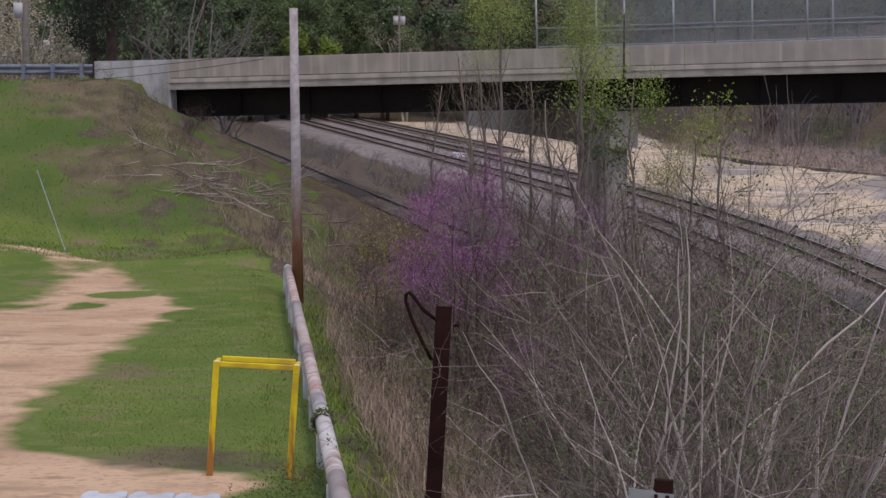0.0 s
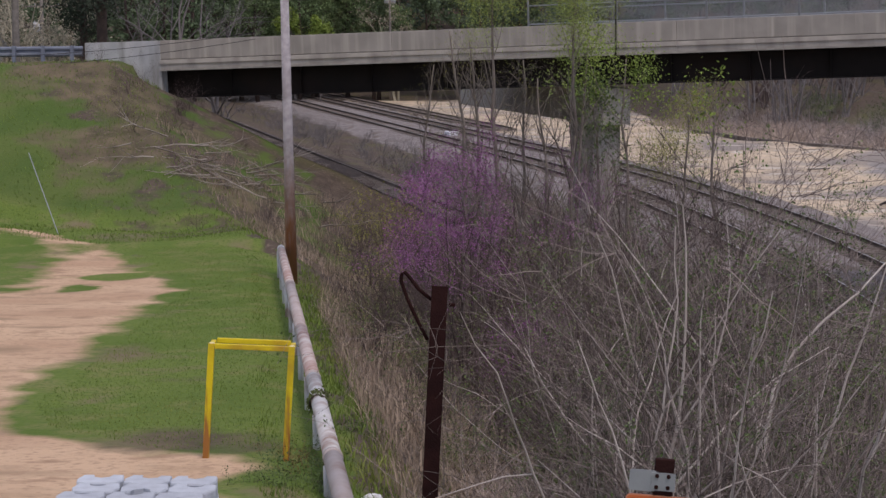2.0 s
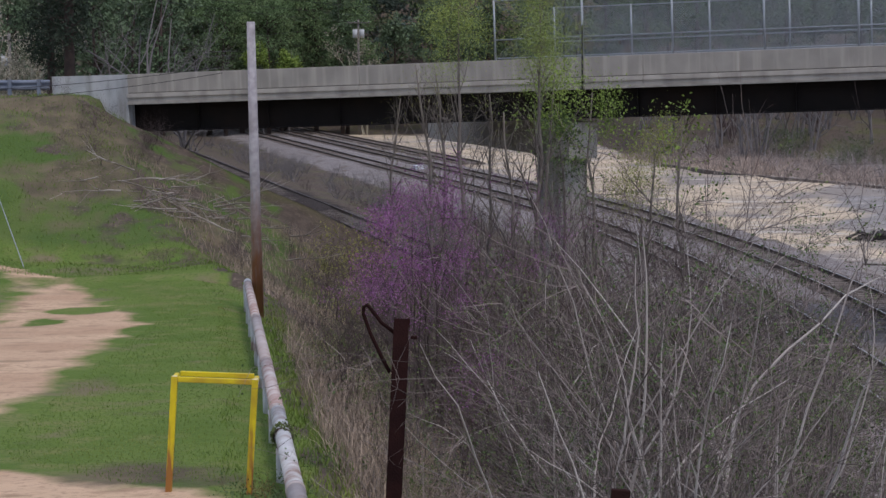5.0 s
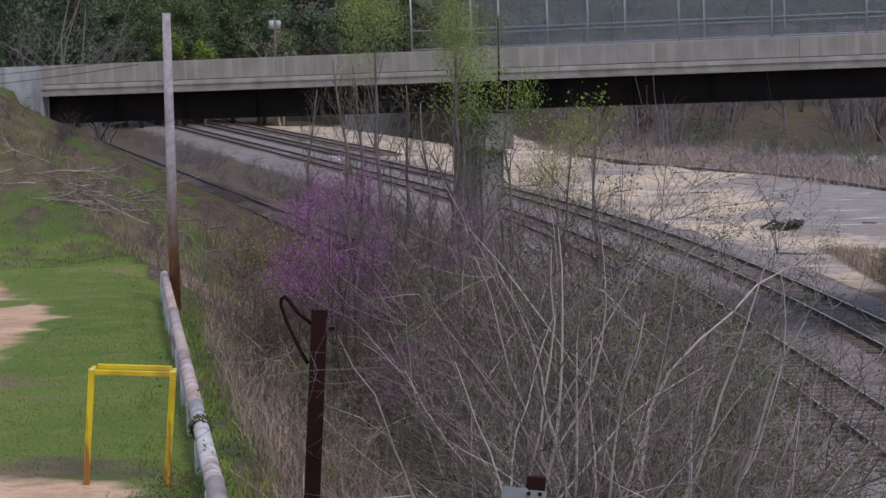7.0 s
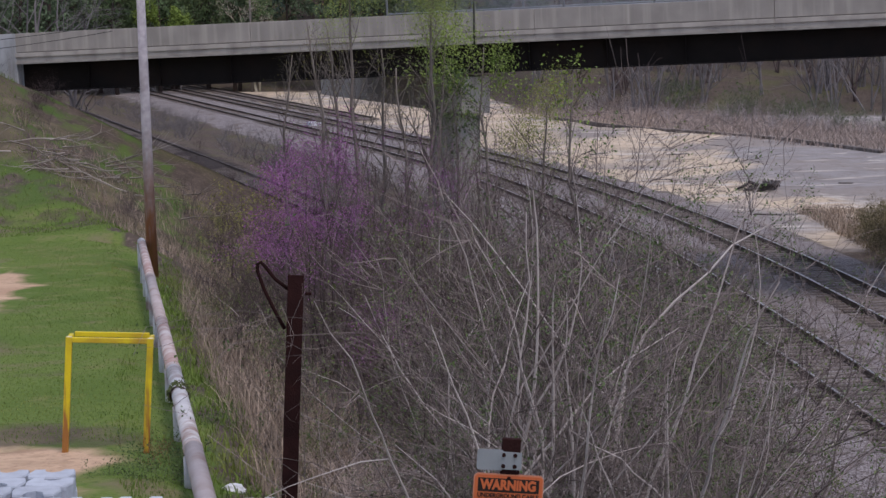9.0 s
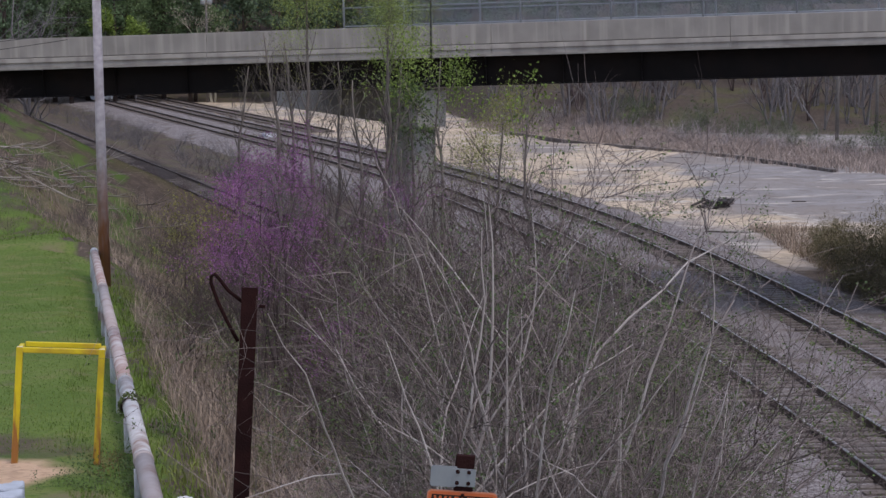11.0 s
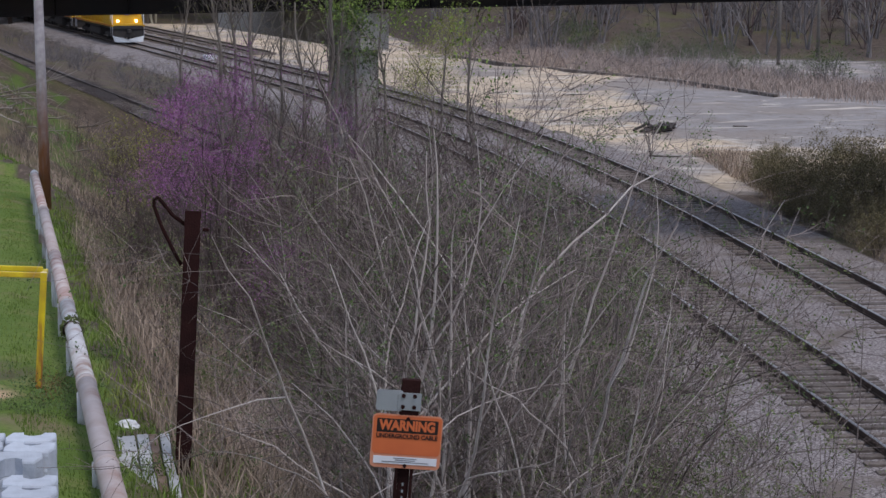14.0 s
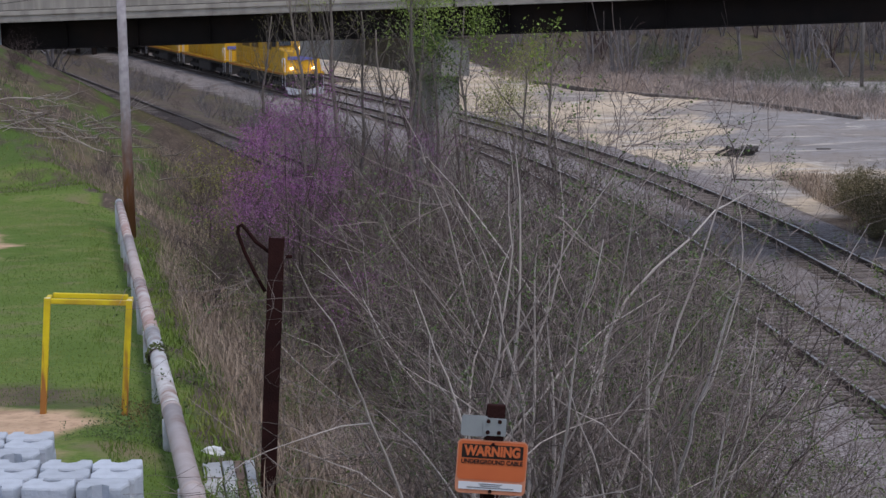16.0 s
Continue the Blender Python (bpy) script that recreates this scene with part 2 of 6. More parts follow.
def join(*bms):
    out = bms[0]
    for b in bms[1:]:
        me = bpy.data.meshes.new("tmp")
        b.to_mesh(me)
        b.free()
        out.from_mesh(me)
        bpy.data.meshes.remove(me)
    return out


def tube(acc, pts, radii, sides=5, cap=True):
    """A tapered tube along points, added to (verts, faces)."""
    verts, faces = acc
    base, n = len(verts), len(pts)
    side = None
    for i, p in enumerate(pts):
        d = (pts[min(i + 1, n - 1)] - pts[max(i - 1, 0)]).normalized()
        if side is None:
            side = d.orthogonal().normalized()
        side = (side - d * side.dot(d)).normalized()
        up = d.cross(side)
        for k in range(sides):
            a = 2 * math.pi * k / sides
            verts.append(tuple(p + (side * math.cos(a) + up * math.sin(a)) * radii[i]))
    for i in range(n - 1):
        for k in range(sides):
            a, b = base + i * sides + k, base + i * sides + (k + 1) % sides
            faces.append((a, b, b + sides, a + sides))
    if cap:
        faces.append(tuple(base + k for k in reversed(range(sides))))
        faces.append(tuple(base + (n - 1) * sides + k for k in range(sides)))


def rod(name, a, b, r0, r1, material, parent=None, label="", sides=10):
    acc = ([], [])
    a, b = Vector(a), Vector(b)
    tube(acc, [a, a.lerp(b, 0.5), b], [r0, (r0 + r1) / 2, r1], sides)
    return mesh(name, acc, material, parent, label, True)


def leaf(acc, p, size, rng, flat=0.0):
    verts, faces = acc
    d = Vector((rng.gauss(0, 1), rng.gauss(0, 1), rng.gauss(0, 1) + flat)).normalized()
    u = d.orthogonal().normalized()
    u = Matrix.Rotation(rng.uniform(0, 6.28), 3, d) @ u
    v = d.cross(u)
    b = len(verts)
    verts += [tuple(p - u * size), tuple(p + v * size * 0.55 + d * size * 0.2), tuple(p + u * size), tuple(p - v * size * 0.55 + d * size * 0.15)]
    faces.append((b, b + 1, b + 2, b + 3))


def grow(acc, p, d, length, radius, rng, depth, tips, bend=0.25, kids=4, spread=0.7, droop=0.0, sides=4, segs=5, shrink=0.55):
    """A wandering tapered branch with side branches."""
    pts, radii = [p.copy()], [radius]
    d = d.normalized()
    step = length / segs
    for i in range(segs):
        d = (d + Vector((rng.gauss(0, bend), rng.gauss(0, bend), rng.gauss(0, bend) - droop)) * 0.5).normalized()
        p = p + d * step
        pts.append(p.copy())
        radii.append(radius * (1 - 0.85 * (i + 1) / segs))
    tube(acc, pts, radii, sides if depth > 1 else 3, False)
    tips.append(pts[-1])
    if depth:
        for k in range(kids):
            f = rng.uniform(0.25, 0.98)
            i = min(int(f * segs), segs - 1)
            q = pts[i].lerp(pts[i + 1], f * segs - i)
            e = (pts[i + 1] - pts[i]).normalized()
            o = Matrix.Rotation(rng.uniform(0, 6.28), 3, e) @ e.orthogonal().normalized()
            grow(acc, q, e * (1 - spread * 0.5) + o * spread, length * shrink * rng.uniform(0.6, 1.15), radii[i] * 0.6, rng, depth - 1,
                 tips, bend, kids, spread, droop, sides, max(2, segs - 1), shrink)


# ---- plan ----
def lerp_table(table, v):
    for (a, fa), (b, fb) in zip(table, table[1:]):
        if v <= b:
            return fa + (fb - fa) * max(0.0, (v - a)) / (b - a)
    return table[-1][1]


def track_x(y):
    if y < 60:
        return 13.1
    if y < 130:
        return 13.1 - (y - 60) ** 2 / 636
    return 5.395 - 0.22 * (y - 130)


def track_slope(y):
    return 0.0 if y < 60 else -(min(y, 130) - 60) / 318


def spur_x(y):
    return -11.0 - 0.225 * (y - 131)


def on_track(y, off=0.0):
    """Point and heading at offset to the right of the near track; far offsets to the left lie on the straight spur."""
    if off < -10:
        return spur_x(y) + off + 15.4, y, math.degrees(math.atan(0.225))
    k = track_slope(y)
    n = math.hypot(1, k)
    return track_x(y) + off / n, y - off * k / n, math.degrees(math.atan(-k))


EDGE = [(-20, 1.2), (0, 1.2), (17, -0.5), (43, -3.1), (50, -5.2), (61, -10.3), (62.6, -10.3), (63.6, -9.6), (72, -10.2), (82, -9.0), (90, -4.6), (110, -9.0), (130, -13.5), (400, -74.0)]
TOP = [(-20, 7.4), (0, 7.4), (3, 7.0), (8, 5.7), (17, 5.0), (41, 3.75), (50.5, 3.75), (61.3, 7.75), (73, 7.75), (82, 2.0), (150, 2.0), (400, 2.0)]


def lot_depth(x, y):
    """How much farther back the gravel lot runs beside the tracks."""
    return 66 * max(0.0, min(1.0, (0.125 - x / max(y, 1.0)) / 0.04))


def height(x, y):
    e, t = lerp_table(EDGE, y), lerp_table(TOP, y)
    u = track_x(y) - x
    if x < e:
        z = t
        if y > 90:
            z += min(3.0, max(0.0, u - 24) * 0.12)
        elif y < 60:
            z += 0.35 * math.sin(x * 0.35) * min(1, (e - x) / 6) * (1 if y > 46 else 0.15)
    else:
        z = t - (x - e) * (0.5 if y < 62.6 else 1.6 if y < 80 else 1.6 - 1.35 * min(1, (y - 80) / 8))
    if y < 46:
        z -= 0.22 * max(0.0, min(1.0, (x - e + 1.0) / 0.9))
    z = max(z, -0.3)
    if y > 72:
        shelf = (1 - min(1.0, max(0.0, abs(x - spur_x(y)) - 1.5) / 1.5)) * min(1.0, (y - 72) / 8)
        z += (1.0 - z) * shelf
    if -7.2 < u < 3.2:
        z = max(z, -0.06)
    # far ground to the right climbs to a wooded hill
    r = -u
    far = max(0.0, y - (176 - 0.35 * max(0.0, min(r, 60) - 20) + lot_depth(x, y)))
    away = max(0.0, min(1.0, (abs(u) - 9) / 14))
    if r > 12:
        z += min(12.0, far * 0.15) * away
    else:
        z += min(12.0, max(0.0, y - 185 - (lot_depth(x, y) if r > 0 else 0.0)) * 0.15) * away
    if y > 278:
        z = max(z, 20.6 * min(1.0, (y - 278) / 18) * max(0.0, min(1.0, (abs(u) - 5) / 4)))
    n = noise.noise((x * 0.5, y * 0.5, 0)) * 0.1 + noise.noise((x * 0.12, y * 0.12, 5)) * 0.25
    calm = 0.12 if -8 < u < 4 else (0.35 if x < e and y < 46 else 1.0)
    return z + n * calm



# ---- ground ----
def axis(marks):
    out = []
    for (a, b, step) in marks:
        n = max(1, int(round((b - a) / step)))
        out += [a + (b - a) * i / n for i in range(n)]
    return out + [marks[-1][1]]


def build_ground():
    xs = axis([(-900, -120, 60), (-120, -40, 8), (-40, -14, 1.3), (-14, 10, 0.4), (10, 24, 0.7), (24, 50, 1.5), (50, 140, 7), (140, 900, 60)])
    ys = axis([(-300, -20, 40), (-20, 10, 2), (10, 62, 0.4), (62, 100, 0.9), (100, 180, 2.0), (180, 300, 6), (300, 2000, 100)])
    verts = [(x, y, height(x, y)) for y in ys for x in xs]
    w = len(xs)
    faces = [(j * w + i, j * w + i + 1, (j + 1) * w + i + 1, (j + 1) * w + i) for j in range(len(ys) - 1) for i in range(w - 1)]
    ob = mesh("ground", (verts, faces), ground_material(), smooth=True)
    layers = {"dirt": [], "gravel": [], "yard": [], "grass": [], "rough": [], "sunlit_sand": [], "worn": [], "spur_shade": []}
    for x, y, z in verts:
        u = track_x(y) - x
        e = lerp_table(EDGE, y)
        dirt = 0.0
        if x < e and y < 53:
            # the worn track swings in from the side and runs to the near yard
            d = (x - lerp_table(DIRT_R, y))
            dirt = max(0.0, min(1.0, 0.5 - d / 1.2)) if y < 52 else 0.0
            g = min((((x + 12.6) / 4.4) ** 4 + ((y - 40.5) / 7.4) ** 4) ** 0.25, math.hypot((x + 6.8) / 0.8, (y - 40.2) / 1.0), math.hypot((x + 7.1) / 0.45, (y - 37.7) / 0.8))
            dirt = min(dirt, max(0.0, min(1.0, (g - 0.7) * 2)))
            if y > 49:
                dirt *= max(0.0, min(1.0, (51 - y) / 2))
            dirt = max(dirt, max(0, min(1, 1.6 - math.hypot((x + 2.45) / 0.95, (y - 17.2) / 1.1) * 1.3)))
        gravel = max(0.0, min(1.0, ((6.5 if y < 70 else 5.8) - u) / 2)) if u > 0 else max(0.0, min(1.0, (8.0 + u) / 2))
        gravel = max(gravel, max(0.0, min(1.0, (z * -1 + 0.35) * 2)) if u > 0 and y < 72 else 0)
        yard = 0.0
        if u < -6 and y < 178 + lot_depth(x, y):
            yard = min(1.0, (-u - 6) / 2) * max(0.0, min(1.0, (178 + lot_depth(x, y) - 0.35 * max(0, min(-u, 60) - 12) - y) / 12)) * max(0.0, min(1, (y - 68) / 8)) * max(0, min(1, (62 + u) / 10))
        grass = 1.0 if x < e - 0.3 and y < 78 else max(0.0, 1 - (x - e + 0.6) / 0.8) if y < 78 else 0.0
        if y > 48 and y < 78:
            grass = max(grass * max(0.62, min(1, (e - x) / 3.5)), 0.45 if y < 63 and x < e + 6 else 0.0)
        q = x / max(y, 1.0)
        # where the lot is tan sand, brightened as a patch of sun
        sunlit_sand = max(0.0, min(1.0, (0.262 - q - 0.0006 * (y - 100)) / 0.05)) if y > 92 else 0.55
        worn = max(0.0, 1 - math.hypot((x + 2.5) / 1.5, (y - 19.0) / 2.6)) if y < 46 else max(0.0, min(0.6, 1.0 - abs(x - e + 0.6) / 4.2)) * max(0.0, min(1.0, (y - 52.5) / 3)) if y < 78 else 0.0
        # a strip along the spur is masked for painted shade
        for k, v in (("sunlit_sand", sunlit_sand), ("worn", worn), ("spur_shade", max(0.0, min(1.0, 1.6 - abs(x - spur_x(y) + 0.5) / 1.7)) if 68 < y < 165 else 0.0), ("dirt", dirt), ("gravel", gravel), ("yard", yard), ("grass", grass), ("rough", max(0.0, min(1.0, (y - 50.5) / 2)))):
            layers[k].append(v)
    for k, v in layers.items():
        a = ob.data.attributes.new(k, "FLOAT", "POINT")
        a.data.foreach_set("value", v)
    tagged(ob, "uneven ground of grass, bare tan dirt, brush soil and gravel", "ground", kind="structure")
    return ob


DIRT_R = [(0, -1.4), (15.5, -1.8), (17, -2.2), (18.3, -3.0), (20, -4.5), (22, -5.1), (25, -5.0), (29, -5.1), (34, -5.2), (37.5, -5.2), (39.5, -5.7), (42, -6.7), (46, -8.1), (47.5, -9.0), (49, -11.0), (50.5, -15), (53, -18)]


def ground_material():
    m = bpy.data.materials.new("ground_soil")
    m.use_nodes = True
    n, l = m.node_tree.nodes, m.node_tree.links
    b = n["Principled BSDF"]
    b.inputs["Roughness"].default_value = 0.95
    b.inputs["Specular IOR Level"].default_value = 0.15
    geo = n.new("ShaderNodeNewGeometry")

    def tex(s, d=5.0, squash=None):
        t = n.new("ShaderNodeTexNoise")
        t.inputs["Scale"].default_value, t.inputs["Detail"].default_value = s, d
        if squash:
            mp = n.new("ShaderNodeMapping")
            mp.inputs["Scale"].default_value = squash
            l.new(geo.outputs["Position"], mp.inputs["Vector"])
            l.new(mp.outputs[0], t.inputs["Vector"])
        else:
            l.new(geo.outputs["Position"], t.inputs["Vector"])
        return t.outputs["Fac"]

    def rng(v, a, z, lo=0.0, hi=1.0):
        r = n.new("ShaderNodeMapRange")
        r.inputs["From Min"].default_value, r.inputs["From Max"].default_value = a, z
        r.inputs["To Min"].default_value, r.inputs["To Max"].default_value = lo, hi
        l.new(v, r.inputs["Value"])
        return r.outputs[0]

    def op(kind, a, z):
        x = n.new("ShaderNodeMath")
        x.operation = kind
        for i, v in enumerate((a, z)):
            if isinstance(v, bpy.types.NodeSocket):
                l.new(v, x.inputs[i])
            else:
                x.inputs[i].default_value = v
        return x.outputs[0]

    def mix(f, a, z):
        x = n.new("ShaderNodeMix")
        x.data_type = "RGBA"
        for sock, v in ((x.inputs[0], f), (x.inputs[6], a), (x.inputs[7], z)):
            if isinstance(v, bpy.types.NodeSocket):
                l.new(v, sock)
            elif isinstance(v, tuple):
                sock.default_value = (*v, 1)
            else:
                sock.default_value = v
        return x.outputs[2]

    def mask(name, fuzz=0.5, s=1.3):
        a = n.new("ShaderNodeAttribute")
        a.attribute_name = name
        wob = op("MULTIPLY", op("SUBTRACT", tex(s, 8.0), 0.5), fuzz * 4)
        return rng(op("ADD", a.outputs["Fac"], wob), 0.35, 0.65)
    soil = mix(rng(tex(2.5), 0.35, 0.65), (0.12, 0.094, 0.078), (0.07, 0.056, 0.047))
    soil = mix(rng(tex(0.25), 0.5, 0.65), soil, (0.1, 0.095, 0.05))
    soil = mix(rng(tex(9.0), 0.55, 0.7), soil, (0.19, 0.15, 0.12))
    grass = mix(rng(tex(0.35), 0.38, 0.62), (0.1, 0.162, 0.032), (0.14, 0.2, 0.046))
    grass = mix(rng(tex(1.4), 0.5, 0.68), grass, (0.18, 0.2, 0.07))
    grass = mix(rng(tex(14.0), 0.5, 0.7), grass, (0.085, 0.14, 0.03))
    grass = mix(rng(tex(0.6, 7.0), 0.6, 0.72), grass, (0.2, 0.17, 0.1))
    dirt = mix(rng(tex(0.5, 8.0, (0.7, 1.2, 1)), 0.38, 0.62), (0.62, 0.44, 0.3), (0.5, 0.335, 0.225))
    dirt = mix(rng(tex(2.2, 9.0, (0.8, 1.2, 1)), 0.56, 0.72), dirt, (0.36, 0.24, 0.16))
    dirt = mix(rng(tex(0.9, 9.0, (0.6, 1.2, 1)), 0.56, 0.7), dirt, (0.36, 0.255, 0.17))
    dirt = mix(rng(tex(11.0, 8.0), 0.52, 0.72), dirt, (0.4, 0.27, 0.185))
    grav = mix(rng(tex(16.0, 8.0), 0.42, 0.58), (0.35, 0.32, 0.32), (0.13, 0.115, 0.115))
    grav = mix(rng(tex(0.7, 7.0), 0.52, 0.66), grav, (0.16, 0.135, 0.12))
    # grey gravel against tan sand whose pale colour includes the sun patch
    yard = mix(mask("sunlit_sand", 0.6, 0.09), mix(rng(tex(0.4, 8.0), 0.35, 0.65), (0.33, 0.315, 0.315), (0.24, 0.225, 0.22)), mix(rng(tex(0.25, 8.0), 0.35, 0.65), (0.66, 0.54, 0.4), (0.5, 0.41, 0.3)))
    yard = mix(rng(tex(0.11, 9.0, (1.0, 0.9, 1)), 0.5, 0.62), yard, (0.29, 0.26, 0.24))
    yard = mix(rng(tex(1.3, 9.0), 0.56, 0.74), yard, (0.2, 0.17, 0.145))
    yard = mix(rng(tex(0.55, 7.0, (0.8, 0.8, 1)), 0.62, 0.7), yard, (0.62, 0.58, 0.52))
    yard = mix(rng(tex(3.0, 9.0), 0.5, 0.8), yard, (0.24, 0.205, 0.18))
    yard = mix(rng(tex(0.5, 8.0, (0.35, 1.2, 1)), 0.58, 0.7), yard, (0.58, 0.53, 0.47))
    wild = mix(rng(tex(0.5, 7.0), 0.4, 0.6), (0.075, 0.125, 0.032), (0.1, 0.145, 0.04))
    wild = mix(rng(tex(0.3, 8.0), 0.55, 0.68), wild, (0.16, 0.13, 0.085))
    grass = mix(mask("rough", 0.5, 0.3), grass, wild)
    straw = mix(rng(tex(1.1, 8.0), 0.4, 0.6), (0.165, 0.135, 0.09), (0.105, 0.09, 0.06))
    grass = mix(mask("worn", 0.55, 0.5), grass, straw)
    col = mix(mask("grass", 0.5, 1.2), soil, grass)
    col = mix(mask("yard", 0.35, 0.3), col, yard)
    col = mix(mask("gravel", 0.35, 1.0), col, grav)
    col = mix(mask("dirt", 0.34, 0.8), col, dirt)
    # near-black ground colour that paints the shaded hollow beside the spur
    spur_shade = mix(rng(tex(5.0, 8.0), 0.4, 0.6), (0.06, 0.05, 0.047), (0.03, 0.025, 0.024))
    col = mix(mask("spur_shade", 0.4, 0.7), col, spur_shade)
    l.new(col, b.inputs["Base Color"])
    bp = n.new("ShaderNodeBump")
    bp.inputs["Strength"].default_value, bp.inputs["Distance"].default_value = 0.6, 0.05
    l.new(op("ADD", tex(16.0, 6.0), op("MULTIPLY", tex(3.0), 0.8)), bp.inputs["Height"])
    l.new(bp.outputs[0], b.inputs["Normal"])
    return m


build_ground()


# ---- railway ----
def rail_run(name, parent, off, y0, y1, step, material, half, z0, z1):
    acc = ([], [])
    ys = [y0 + (y1 - y0) * i / max(1, int((y1 - y0) / step)) for i in range(int((y1 - y0) / step) + 1)]
    verts, faces = acc
    for y in ys:
        x, yy, a = on_track(y, off)
        c, s = math.cos(radians(a)), math.sin(radians(a))
        for q, z in ((-half, z0), (-half, z1), (half, z1), (half, z0)):
            verts.append((x + q * c, yy + q * s, z))
    for i in range(len(ys) - 1):
        for k in range(4):
            a, b = i * 4 + k, i * 4 + (k + 1) % 4
            faces.append((a, a + 4, b + 4, b))
    return mesh(name, acc, material, parent)


def build_track(off, y0, y1, near_to, label, lift=0.0, top=True):
    t = empty("railway_track", pose(*on_track(y0, off)[:2], 0))
    inv = t.matrix_basis.inverted()
    made = []
    for side in (-0.7525, 0.7525):
        r = rail_run("rail", t, off + side, y0, y1, 1.5, M_RAIL, 0.04, -0.02 + lift, 0.10 + lift)
        made.append(r)
        foot = rail_run("rail_foot", r, off + side, y0, y1, 1.5, M_RAIL, 0.075, -0.03 + lift, 0.0 + lift)
        made.append(foot)
        if top:
            made.append(rail_run("rail_head", r, off + side, y0, y1, 1.5, M_RAIL_TOP, 0.033, 0.095 + lift, 0.116 + lift))
    for o in made:
        o.data.transform(inv)
    tagged(t, label, "railway track", "tracks in the cutting")
    return t, inv


def build_ties(t, inv, off, y0, y1, near_to, lift=0.0):
    rng = random.Random(int(off * 10) + 5)
    base = box(2.6, 0.23, 0.17, 0, 0, -0.2 + lift, 0.012)
    me = bpy.data.meshes.new("tie")
    base.to_mesh(me)
    base.free()
    me.materials.append(M_TIE)
    rest = ([], [])
    y = y0
    while y < y1:
        x, yy, a = on_track(y, off)
        m = inv @ pose(x + rng.uniform(-0.05, 0.05), yy, rng.uniform(-0.015, 0.01), 0, 0, a + rng.uniform(-1.5, 1.5))
        if y < near_to:
            ob = new("tie", me)
            ob.parent, ob.matrix_basis = t, m
        else:
            b = len(rest[0])
            for v in [Vector((sx * 1.3, sy * 0.115, sz)) for sx in (-1, 1) for sy in (-1, 1) for sz in (-0.2 + lift, -0.03 + lift)]:
                rest[0].append(tuple(m @ v))
            rest[1].extend([(b + 1, b + 3, b + 7, b + 5), (b, b + 1, b + 5, b + 4), (b + 2, b + 6, b + 7, b + 3), (b, b + 2, b + 3, b + 1), (b + 4, b + 5, b + 7, b + 6)])
        y += 0.52
    if rest[0]:
        tagged(mesh("tie_run", rest, M_TIE, t), kind="stuff")


TRACKS = [(0.0, 22, 330, 120, "curving main line with shiny rails on worn timber ties", 0.0, True),
          (4.3, 22, 330, 120, "second curving main line beside the yard", 0.0, True),
          (8.4, 165, 330, 0, "third track that leaves the main lines far off", 0.0, False),
          (-15.4, 79, 240, 0, "rusty overgrown spur on the bank beyond the bridge", 1.12, False)]
LAID = [(build_track(*row), row) for row in TRACKS]


# ---- bridge ----
def i_beam(length, y):
    """One welded I section from end to end."""
    prof = [(-0.18, -1.89), (0.18, -1.89), (0.18, -1.855), (0.012, -1.855), (0.012, -1.02), (0.15, -1.02), (0.15, -0.99), (-0.15, -0.99), (-0.15, -1.02), (-0.012, -1.02), (-0.012, -1.855), (-0.18, -1.855)]
    bm = bmesh.new()
    a, b = [[bm.verts.new((x, y + p, z)) for p, z in prof] for x in (-0.45 * y, length)]
    bm.faces.new(a[::-1]), bm.faces.new(b)
    for i in range(len(prof)):
        j = (i + 1) % len(prof)
        bm.faces.new((a[i], a[j], b[j], b[i]))
    bmesh.ops.recalc_face_normals(bm, faces=bm.faces[:])
    return bm


